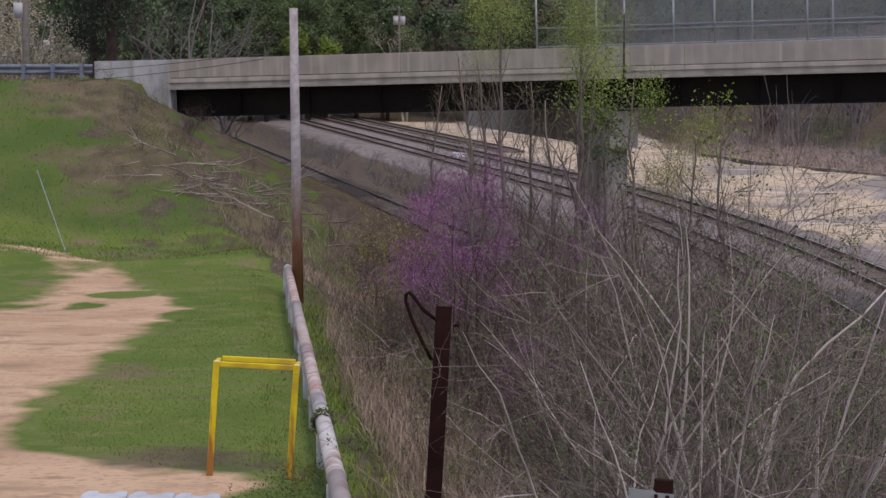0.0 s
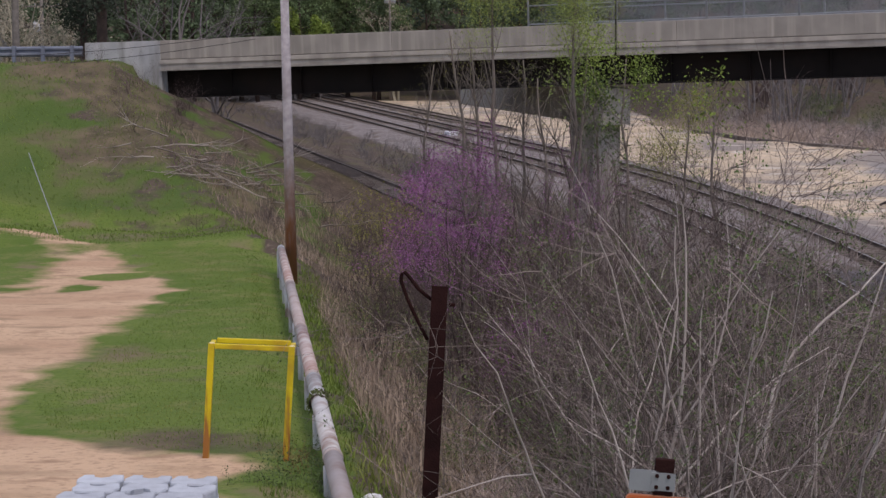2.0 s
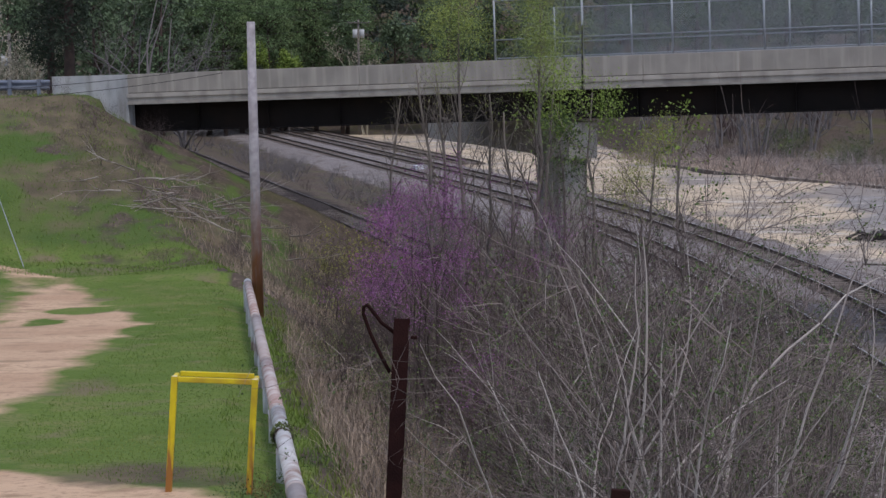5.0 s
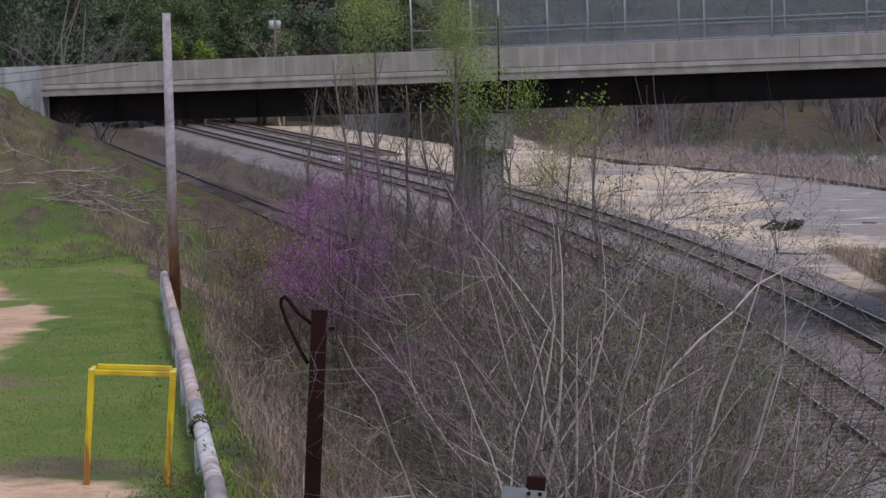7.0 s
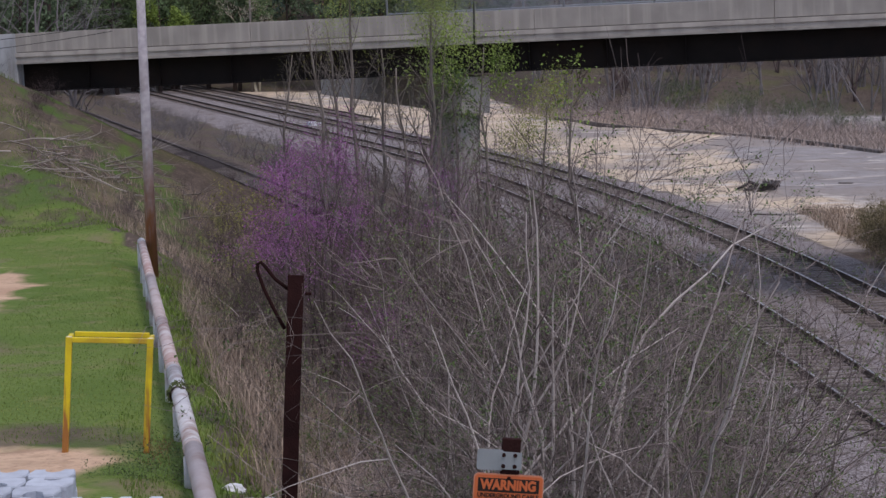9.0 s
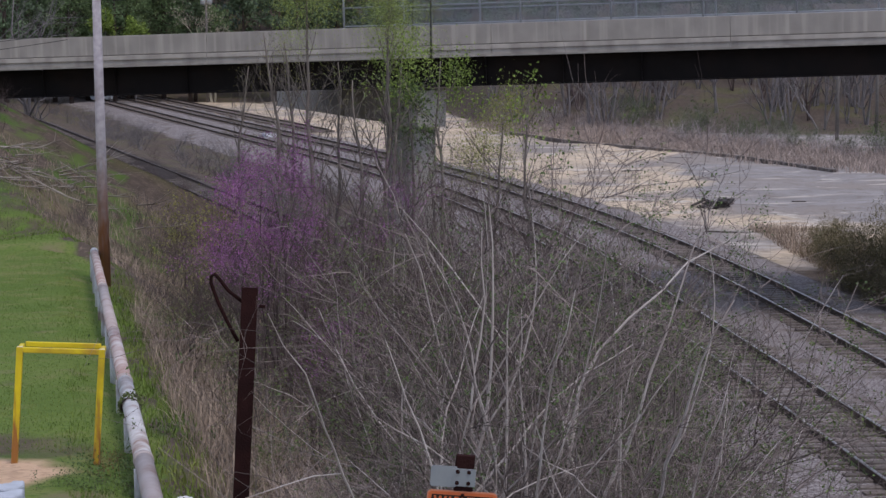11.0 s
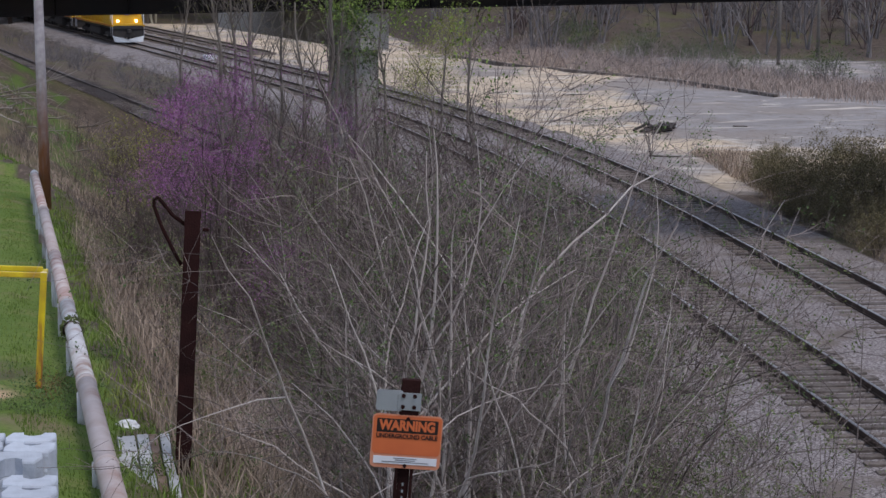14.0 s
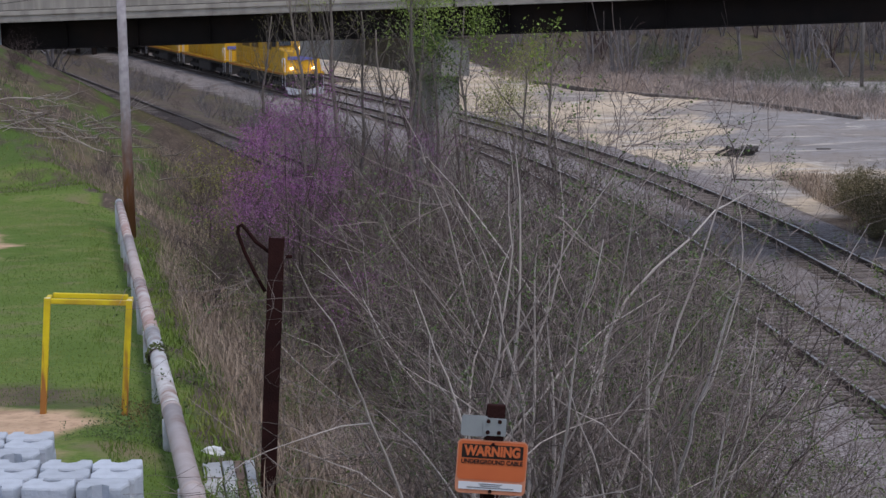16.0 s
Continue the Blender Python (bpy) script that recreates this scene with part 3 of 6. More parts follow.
def build_bridge():
    """Built along its own x from the abutment corner, then turned and graded."""
    a, b = Vector((-8.95, 62.96, 8.56)), Vector((13.0, 56.67, 9.23))
    d = b - a
    yaw, grade = math.degrees(math.atan2(d.y, d.x)), math.degrees(math.atan2(d.z, math.hypot(d.x, d.y)))
    at = Matrix.Translation(a) @ pose(0, 0, 0, 0, 0, yaw) @ pose(0, 0, 0, 0, -grade, 0)
    br = empty("road_bridge", at)
    L, W = 58.0, 9.6
    tagged(br, "concrete road bridge with dark steel girders over the railway", "bridge")
    joints = [0.0, 7.9, 16.9, 24.1, 33.1, 42.1, 49.3, L]
    for y, out in ((0.14, -1), (W - 0.14, 1)):
        for s, e in zip(joints, joints[1:]):
            p = part("parapet", box(e - s - 0.01, 0.28, 0.6, (s + e) / 2, y, -0.6, 0.012), M_CONC, br)
            part("drip_groove", box(e - s - 0.01, 0.24, 0.03, (s + e) / 2, y, -0.628), M_CONC_DARK, p)
            part("ledge", join(box(e - s - 0.006, 0.36, 0.14, (s + e) / 2, y + out * 0.03, -0.768, 0.012), box(e - s - 0.006, 0.3, 0.17, (s + e) / 2, y + out * 0.01, -0.93, 0.01)), M_CONC_PALE, p, "paler lower ledge with a drip edge")
    part("deck_slab", join(box(L, W - 0.6, 0.17, L / 2, W / 2, -0.93, 0.01), box(L, W + 0.16, 0.05, L / 2, W / 2, -0.985)), M_CONC, br)
    part("road_surface", box(L, W - 0.6, 0.06, L / 2, W / 2, -0.758), M_ASPHALT, br)
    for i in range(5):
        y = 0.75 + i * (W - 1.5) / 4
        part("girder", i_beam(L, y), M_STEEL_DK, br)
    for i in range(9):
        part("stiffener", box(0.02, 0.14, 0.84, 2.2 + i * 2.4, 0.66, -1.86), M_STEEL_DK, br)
    # abutment and wing wall
    part("abutment", box(1.0, W + 0.8, 2.6, -2.57, 5.05, -3.6, 0.02, pose(0, 0, 0, 0, 0, 24)), M_CONC_OLD, br, "pale stained concrete abutment")
    bm = bmesh.new()
    prof = [(0.02, 0.0), (-2.65, 0.02), (-2.65, -1.0), (-1.9, -1.35), (-0.2, -1.9), (0.02, -1.98)]
    front = [bm.verts.new((x, -0.03, z)) for x, z in prof]
    back = [bm.verts.new((x, 0.32, z)) for x, z in prof]
    bm.faces.new(front[::-1]), bm.faces.new(back)
    for i in range(len(prof)):
        j = (i + 1) % len(prof)
        bm.faces.new((front[i], front[j], back[j], back[i]))
    bmesh.ops.recalc_face_normals(bm, faces=bm.faces[:])
    part("wing_wall", bm, M_CONC_OLD, br, "pale blue-grey stained concrete wing wall")
    return br, at, W


BRIDGE, BRIDGE_AT, BRIDGE_W = build_bridge()


def build_pier():
    p = empty("bridge_pier", pose(5.2, 59.5, 0, 0, 0, 13.7))
    part("pier_cap", box(0.95, 17.5, 1.15, 0.45, 8.85, 5.85, 0.03), M_CONC_PALE, p, "pale concrete pier cap")
    for y in (1.0, 3.4):
        rod("pier_column", (0.45, y, -0.6), (0.45, y, 5.87), 0.42, 0.42, M_CONC, p, sides=20)
    tagged(p, "concrete bridge pier with round columns under the girders", "bridge pier")


build_pier()


# ---- things beside the lot ----
def build_pole():
    p = empty("wooden_pole", pose(-3.04, 40.0, 3.6))
    rod("shaft", (0, 0, -0.3), (-0.05, 0, 6.18), 0.122, 0.086, M_POLE_SHAFT, p, sides=14)
    tagged(p, "grey weathered wooden pole, rust-brown at its foot", "pole")


def build_pipe():
    a, b = Vector((-0.59, 13.0, 5.39)), Vector((-3.34, 41.0, 4.26))
    p = empty("pipe_barrier", Matrix.Translation(a))
    d = b - a
    cuts = [(-0.12, 0.126, M_PIPE_P), (0.126, 0.3, M_PIPE_W), (0.3, 0.47, M_PIPE_R), (0.47, 0.7, M_PIPE_P), (0.7, 0.97, M_PIPE_R), (0.97, 1.0, M_PIPE_W)]
    for s, e, m in cuts:
        rod("pipe_length", d * s, d * (e - 0.0005), 0.084, 0.084, m, p, sides=16)
    for f in (0.012, 0.126, 0.3, 0.47, 0.7):
        rod("collar", d * (f - 0.002), d * (f + 0.002), 0.091, 0.091, M_PIPE_P, p, sides=16)
    for f in [0.02 + 0.0965 * i for i in range(11)]:
        q = d * f + Vector((-0.06, 0, 0))
        w = a + q
        rod("pipe_post", (q.x, q.y, height(w.x, w.y) - a.z - 0.2), (q.x, q.y, q.z - 0.02), 0.036, 0.036, M_PIPE_W, p, sides=12)
    tagged(p, "long low barrier of flaking white and red painted pipe", "barrier")


def build_frame():
    f = empty("guard_frame", pose(-1.77, 17.89, 4.95))
    for x, lean, top in ((-0.362, -0.088, 1.098), (0.392, -0.085, 1.06)):
        acc = ([], [])
        tube(acc, [Vector((x + lean, 0, -0.1)), Vector((x + lean * 0.5, 0, 0.5)), Vector((x, 0, top))], [0.041, 0.041, 0.041], 4)
        leg = mesh("leg", acc, M_YELLOW_LEG, f)
        part("corner_cap", box(0.058, 0.05, 0.06, x, 0.0, top - 0.055, 0.008), M_YELLOW_PALE, leg, "worn pale corner cap")
        part("side_rail", box(0.045, 0.2, 0.045, x, 0.11, top - 0.045, 0.006), M_YELLOW, leg)
    for nm, y, dz in (("top_rail", -0.01, 0.0), ("rear_top_rail", 0.215, 0.018)):
        part(nm, box(0.7, 0.04, 0.048, 0.015, y, 1.03 + dz, 0.006, pose(0, 0, 0, 0, 2.9, 0)), M_YELLOW, f)
    tagged(f, "chipped yellow steel guard frame standing in grass", "guard frame")


def channel(w, d, t, z0, z1):
    """A rolled channel section, its web towards -y."""
    prof = [(-w / 2, -d / 2), (w / 2, -d / 2), (w / 2, d / 2), (w / 2 - t, d / 2), (w / 2 - t, -d / 2 + t), (-w / 2 + t, -d / 2 + t), (-w / 2 + t, d / 2), (-w / 2, d / 2)]
    bm = bmesh.new()
    a, b = [[bm.verts.new((x, y, z)) for x, y in prof] for z in (z0, z1)]
    bm.faces.new(a[::-1]), bm.faces.new(b)
    for i in range(len(prof)):
        j = (i + 1) % len(prof)
        bm.faces.new((a[i], a[j], b[j], b[i]))
    bmesh.ops.recalc_face_normals(bm, faces=bm.faces[:])
    return bm


def build_post():
    p = empty("steel_post", pose(-0.125, 14.78, 4.6, 0, 3.2, 0))
    part("post", channel(0.125, 0.1, 0.018, -0.5, 2.4), M_RUST_DK, p)
    acc = ([], [])
    pts = [(-0.05, 0, 2.28), (-0.16, 0, 2.36), (-0.235, 0, 2.45), (-0.275, 0, 2.49), (-0.3, 0, 2.47), (-0.3, 0, 2.42), (-0.24, 0, 2.27), (-0.15, 0, 2.1), (-0.075, 0, 1.97)]
    tube(acc, [Vector(q) for q in pts], [0.016] * len(pts), 6)
    mesh("wire_hoop", acc, M_RUST_DK, p, "bent rusty rod hoop", True)
    part("bolt", box(0.05, 0.03, 0.025, 0.1, 0, 2.24, 0.004), M_RUST_DK, p)
    tagged(p, "dark rusty steel post with a bent rod hoop", "post")


build_pole(), build_pipe(), build_frame(), build_post()


# ---- sign, blocks and small things near the lot ----
def text_mesh(name, words, size, m, material, parent, width=None, bold=0.0):
    cu = bpy.data.curves.new(name, "FONT")
    cu.body, cu.size, cu.extrude, cu.align_x, cu.align_y = words, size, 0.0008, "CENTER", "CENTER"
    cu.offset = bold
    tmp = new("tmp_text", cu)
    me = bpy.data.meshes.new_from_object(tmp)
    bpy.data.objects.remove(tmp)
    if width:
        w = max(v.co.x for v in me.vertices) - min(v.co.x for v in me.vertices)
        me.transform(Matrix.Diagonal((width / w, 1, 1, 1)))
    me.transform(m)
    me.materials.clear()
    me.materials.append(material)
    ob = new(name, me)
    ob.parent = parent
    return ob


def plate(w, h, t, r, x=0.0, z=0.0, y=0.0, n=6):
    """A rounded plate in the xz plane, its front towards -y."""
    bm = bmesh.new()
    ring = []
    for cx, cz, a0 in ((w / 2 - r, h / 2 - r, 0), (-w / 2 + r, h / 2 - r, 90), (-w / 2 + r, -h / 2 + r, 180), (w / 2 - r, -h / 2 + r, 270)):
        for i in range(n + 1):
            a = radians(a0 + 90 * i / n)
            ring.append((x + cx + r * math.cos(a), z + cz + r * math.sin(a)))
    front = [bm.verts.new((px, y, pz)) for px, pz in ring]
    back = [bm.verts.new((px, y + t, pz)) for px, pz in ring]
    bm.faces.new(front), bm.faces.new(back[::-1])
    for i in range(len(ring)):
        j = (i + 1) % len(ring)
        bm.faces.new((front[j], front[i], back[i], back[j]))
    bmesh.ops.recalc_face_normals(bm, faces=bm.faces[:])
    return bm


def build_sign():
    s = empty("warning_sign", pose(0.905, 7.91, 6.92, 0, 4.5, -4))
    UP = pose(0, 0, 0, 90, 0, 0)
    post = part("sign_post", join(box(0.05, 0.012, 2.17, 0.0, 0.03, -1.93), box(0.012, 0.03, 2.17, -0.033, 0.018, -1.93), box(0.012, 0.03, 2.17, 0.033, 0.018, -1.93)), M_RUST_DK, s, "dark rusty channel post")
    for i in range(10):
        part("post_hole", box(0.008, 0.004, 0.012, 0.0, 0.022, -0.2 - i * 0.03), M_GALV, post)
    panel = part("sign_panel", plate(0.30, 0.235, 0.003, 0.022), M_SIGN_EDGE, s, "faded orange sign panel with a pale rim")
    part("sign_face", plate(0.29, 0.168, 0.001, 0.016, 0, 0.027, -0.0015), M_ORANGE, panel)
    part("black_band", plate(0.262, 0.06, 0.001, 0.003, 0, 0.068, -0.003), M_BLACK, panel)
    text_mesh("heading", "WARNING", 0.058, Matrix.Translation((0, -0.0045, 0.068)) @ UP, M_ORANGE, panel, 0.24, 0.0028)
    text_mesh("subheading", "UNDERGROUND CABLE", 0.026, Matrix.Translation((0, -0.0035, 0.022)) @ UP, M_BLACK, panel, 0.262, 0.0008)
    st = part("sticker", plate(0.272, 0.033, 0.001, 0.001, 0, -0.083, -0.0035), M_WHITE, panel, "white paper sticker")
    for z, w in ((-0.076, 0.1), (-0.084, 0.085), (-0.092, 0.2)):
        part("print_bar", box(w, 0.0006, 0.0035, 0, -0.0045, z), M_LOCO_G, st)
    for z in (0.1, -0.105):
        part("bolt", plate(0.016, 0.016, 0.006, 0.0075, 0.0, z, -0.007), M_RUST_DK, s)
    part("plate", plate(0.113, 0.09, 0.003, 0.012, -0.085, 0.178, -0.006), M_GALV, s, "blank pale galvanised plate")
    br = part("bracket", plate(0.098, 0.076, 0.004, 0.003, 0.0, 0.178, -0.011), M_GALV, s, "bolted galvanised bracket")
    for x in (-0.028, 0.02):
        for z in (0.155, 0.203):
            part("bolt", plate(0.017, 0.017, 0.008, 0.008, x, z, -0.019), M_RUST_DK, br)
    part("post_cap", box(0.08, 0.03, 0.155, 0.002, 0.012, 0.117, 0.003), M_RUST_DK, s, "black top of the post")
    tagged(s, "orange underground cable warning sign on a rusty post", "warning sign")


def block_mesh():
    """A split-faced retaining wall block: a tapered top with a notched back."""
    prof = [(-0.165, -0.01), (-0.142, -0.112), (-0.055, -0.12), (0.055, -0.12), (0.142, -0.112), (0.165, -0.01), (0.14, 0.115), (0.07, 0.12), (0.056, 0.055), (0.0, 0.025), (-0.056, 0.055), (-0.07, 0.12), (-0.14, 0.115)]
    bm = bmesh.new()
    lo = [bm.verts.new((x, y, 0)) for x, y in prof]
    mid = [bm.verts.new((x, y, 0.1)) for x, y in prof]
    hi = [bm.verts.new((x * 0.96, y * 0.95, 0.112)) for x, y in prof]
    bm.faces.new(hi), bm.faces.new(lo[::-1])
    for a, b in ((lo, mid), (mid, hi)):
        for i in range(len(prof)):
            j = (i + 1) % len(prof)
            bm.faces.new((a[i], a[j], b[j], b[i]))
    bmesh.ops.recalc_face_normals(bm, faces=bm.faces[:])
    me = bpy.data.meshes.new("block")
    bm.to_mesh(me)
    bm.free()
    me.materials.append(M_BLOCK)
    return me


def build_blocks():
    me = block_mesh()
    rng = random.Random(8)
    for px, py, top in ((-1.38, 11.98, 5.9), (-2.03, 12.84, 5.9), (-2.46, 11.98, 5.9), (-1.3, 10.95, 5.9), (-2.4, 11.0, 5.9), (-1.24, 10.0, 5.86), (-2.36, 10.05, 5.86)):
        cols, rows = 3, 3
        base = min(height(px + dx, py + dy) for dx in (-0.5, 0.5) for dy in (-0.5, 0.5))
        pal = empty("block_pallet", pose(px, py, base, 0, 0, rng.uniform(-3, 1) - 4))
        layers = int((top - base - 0.1) / 0.1145)
        lift = top - base - layers * 0.1145
        for i in range(5):
            part("pallet_board", box(1.0, 0.1, 0.02, 0, -0.33 + 0.66 * i / 4, lift - 0.022), M_POLE, pal)
        for i in (-1, 0, 1):
            part("pallet_runner", box(0.05, 0.76, lift - 0.0, i * 0.42, 0, -0.022), M_POLE, pal)
        for k in range(layers):
            for c in range(cols):
                for r in range(rows):
                    if k < layers - 1 and c == 1 and r == 1:
                        continue
                    ob = new("block", me)
                    ob.parent = pal
                    ob.matrix_basis = pose((c - 1) * 0.333 + rng.uniform(-0.006, 0.006) + (0.02 if r % 2 else -0.02), (r - 1) * 0.24 + rng.uniform(-0.006, 0.006),
                                           lift + k * 0.1145, 0, 0, rng.uniform(-4, 4) + (180 if rng.random() < 0.15 else 0))
        tagged(pal, "pallet stacked with pale grey notched retaining wall blocks", "pallet", "block pallets")


def build_slab():
    z = height(-0.35, 15.2) + 0.05
    s = empty("plank_pad", pose(-0.36, 14.7, z, 0, 0, 4))
    rng = random.Random(2)
    for i, (x, w, m) in enumerate(((-0.15, 0.15, M_CONC_OLD), (-0.02, 0.1, M_CONC_OLD), (0.07, 0.075, M_PLANK), (0.155, 0.085, M_CONC_OLD))):
        for k in range(3):
            part("slab", box(w - 0.008, 0.62, 0.06, x + rng.uniform(-0.006, 0.006), -0.66 + k * 0.635, -0.03 + rng.uniform(-0.006, 0.006), 0.006, pose(0, 0, 0, 0, 0, rng.uniform(-1, 1))), m, s)
    tagged(s, "pad of weathered concrete slabs and a brown plank", "pad")
    zb = height(-0.55, 17.0)
    bm = bmesh.new()
    bmesh.ops.create_icosphere(bm, subdivisions=3, radius=0.085)
    for v in bm.verts:
        v.co *= 1 + 0.35 * noise.noise(v.co * 14) + 0.2 * noise.noise(v.co * 40)
        v.co.z = v.co.z * 0.75
        v.co.x *= 1.35
    bag = part("plastic_bag", bm, mat("white_plastic", (0.75, 0.77, 0.8), (0.6, 0.62, 0.66), 20, 0.35, 0.3))
    bag.matrix_basis = pose(-0.59, 16.7, zb + 0.05) @ Matrix.Diagonal((0.88, 0.88, 0.88, 1))
    tagged(bag, "crumpled white plastic bag lying in weeds", "bag")
    z = height(-10.4, 51)
    acc = ([], [])
    a, b = Vector((-11.0, 52.0, height(-11, 52) + 1.25)), Vector((-9.5, 48.3, height(-9.5, 48.3) - 0.1))
    tube(acc, [a, b], [0.013, 0.013], 6)
    st = mesh("leaning_stake", acc, M_GALV)
    tagged(st, "thin pale guy-wire guard leaning on the grassy slope", "stake")


build_sign(), build_blocks(), build_slab()


# ---- bridge fittings and roadside ----
def build_fence(off, x0, x1, label):
    f = empty("chain_link_fence", BRIDGE_AT @ pose(0, off, 0))
    H = 1.85
    for z in (0.05, 0.62, H - 0.03):
        rod("fence_rail", (x0, 0, z), (x1, 0, z), 0.022, 0.022, M_GALV, f, sides=6)
    x = x0
    while x <= x1 + 0.1:
        rod("fence_post", (x, 0, -0.05), (x, 0, H), 0.032, 0.032, M_GALV, f, sides=8)
        x += 2.75
    acc = ([], [])
    x = x0
    while x < x1:
        for s in (-1, 1):
            a, b = (x if s > 0 else x + H), (x + H if s > 0 else x)
            n = len(acc[0])
            acc[0].extend([(a, 0.03, 0.06), (a + 0.009, 0.03, 0.06), (b + 0.009, 0.03, H - 0.05), (b, 0.03, H - 0.05)])
            acc[1].append((n, n + 1, n + 2, n + 3))
        x += 0.085
    tagged(mesh("wire_mesh", acc, M_GALV, f, "fine diagonal wire mesh"), kind="stuff")
    tagged(f, label, "fence", "bridge fences")


def build_guardrail():
    g = empty("guardrail", pose(-11.6, 63.9, 7.72, 0, 0, 182))
    prof = [(0.0, 0.0), (-0.06, 0.05), (-0.06, 0.1), (0.0, 0.15), (0.0, 0.19), (-0.06, 0.24), (-0.06, 0.29), (0.0, 0.34)]
    verts, faces = [], []
    for x in (0.0, 16.0):
        for y, z in prof:
            verts.append((x, -y, 0.34 + z))
        for y, z in prof[::-1]:
            verts.append((x, -y + 0.006, 0.34 + z))
    n = len(prof) * 2
    for k in range(n):
        faces.append((k, (k + 1) % n, n + (k + 1) % n, n + k))
    mesh("rail_beam", (verts, faces), M_GUARD, g)
    for i in range(17):
        part("guardrail_post", box(0.12, 0.14, 0.8, 0.35 + i * 0.95, 0.16, -0.1, 0.01), M_GUARD, g)
        part("spacer", box(0.13, 0.12, 0.3, 0.35 + i * 0.95, 0.06, 0.36, 0.008), M_GUARD, g)
    tagged(g, "dull galvanised steel guardrail on close-set posts", "guardrail")


def build_utility_pole(x, y, base, top, r, arms, cans, label, lean=0.0, wood=None, riser=False):
    p = empty("utility_pole", pose(x, y, base, 0, lean, 0))
    h = top - base
    rod("shaft", (0, 0, -0.6), (0, 0, h), r, r * 0.72, wood or M_POLE_FAR, p, sides=12)
    if riser:
        rod("cable_riser", (-r - 0.02, -0.1, -0.2), (-r + 0.02, -0.1, h - 3.0), 0.045, 0.045, M_PIPE_W, p, "white cable riser pipe")
    for z, w in arms:
        arm = part("crossarm", box(w, 0.1, 0.11, 0, -r - 0.05, h + z, 0.01), M_POLE_FAR, p)
        for i in range(4):
            part("insulator", box(0.07, 0.07, 0.14, -w / 2 + 0.1 + i * (w - 0.2) / 3, -r - 0.05, h + z + 0.11, 0.015), M_CONC_OLD, arm)
    for dx, z, cr, ch in cans:
        acc = ([], [])
        tube(acc, [Vector((dx, -0.1, h + z)), Vector((dx, -0.1, h + z + ch))], [cr, cr], 14)
        can = mesh("transformer", acc, M_WALL, p, "pale grey transformer can", True)
        for k in (-0.5, 0.5):
            part("bushing", box(0.05, 0.05, 0.14, dx + k * cr, -0.1, h + z + ch), M_CONC_OLD, can)
    tagged(p, label, "utility pole", "utility poles")


def wire(a, b, sag, r=0.012):
    a, b = Vector(a), Vector(b)
    acc = ([], [])
    pts = [a.lerp(b, i / 12) - Vector((0, 0, sag * 4 * (i / 12) * (1 - i / 12))) for i in range(13)]
    tube(acc, pts, [r] * 13, 4, False)
    tagged(mesh("overhead_wire", acc, M_WIRE), "thin black overhead wire sagging between poles", "wire", "overhead wires")


build_fence(0.14, 12.3, 57.5, "chain-link fence on the parapet of the bridge")
build_fence(BRIDGE_W - 0.14, 12.3, 57.5, "chain-link fence on the far parapet of the bridge")
build_guardrail()
build_utility_pole(-12.62, 51.0, height(-12.62, 51.0), 12.4, 0.155, [], [(-0.02, -2.2, 0.185, 0.7)], "grey wooden utility pole with a transformer and cable riser", 2.3, M_POLE, True)
build_utility_pole(-19.5, 90.0, 2.0, 14.5, 0.2, [(-0.35, 1.3), (-0.95, 2.4)], [(-0.3, -4.2, 0.22, 0.7)], "tall weathered utility pole with crossarms", 0.5)
build_utility_pole(-26.3, 130.0, 4.0, 10.9, 0.16, [(-0.5, 2.6)], [(-0.35, -2.2, 0.22, 0.7)], "distant utility pole with one crossarm")
build_utility_pole(-5.35, 236.0, height(-5.35, 236.0), 13.8, 0.19, [(-0.45, 2.7)], [(-0.4, -2.2, 0.3, 1.0), (0.45, -2.2, 0.3, 1.0)], "distant utility pole with a pair of white transformers")
build_utility_pole(46.6, 150.0, 0.4, 9.5, 0.16, [(-0.4, 2.0)], [], "pale utility pole before the dark woods")
build_utility_pole(52.5, 158.0, 0.4, 9.8, 0.16, [(-0.4, 2.0)], [], "pale utility pole before the dark woods")
for dz in (0.0, -0.5, -0.9):
    wire((-19.4, 90, 14.1 + dz), (30, 150, 14.5 + dz), 2.5)
    wire((-12.5, 51.0, 12.0 + dz), (-19.4, 90, 14.0 + dz), 0.5)
wire((-26.3, 130, 10.5), (-5.35, 236, 13.4), 0.8)
for dz in (0.0, 0.35):
    wire((-14.0, 61.6, 7.75 + dz), (-5.6, 60.5, 8.6 + dz * 0.6), 0.12)
tagged(rod("lamp_mast", (5.9, 70.0, 8.0), (5.9, 70.0, 14.5), 0.06, 0.04, M_WIRE), "thin dark mast behind the bridge fence", "mast")
tagged(rod("conduit", (5.5, 58.7, 8.0), (5.5, 58.7, 9.95), 0.028, 0.028, M_WIRE), "dark conduit pipe fixed to the parapet", "conduit")


def build_house():
    h = empty("shed_building", pose(-28.5, 112, 5.2))
    part("wall", box(6.0, 5.0, 2.75, 0, 0, 0, 0.02), M_WALL, h)
    bm = bmesh.new()
    vs = [bm.verts.new(v) for v in ((-3.3, -2.9, 2.7), (3.3, -2.9, 2.7), (3.3, 2.9, 2.7), (-3.3, 2.9, 2.7), (-3.3, 0, 3.5), (3.3, 0, 3.5))]
    for f in ((0, 1, 5, 4), (2, 3, 4, 5), (1, 2, 5), (3, 0, 4), (3, 2, 1, 0)):
        bm.faces.new([vs[i] for i in f])
    part("roof", bm, M_ROOF, h)
    part("door", box(0.95, 0.06, 2.0, 1.2, -2.52, 0.1, 0.01), M_LOCO_G, h)
    tagged(h, "pale low shed with a grey metal roof", "shed")


build_house()


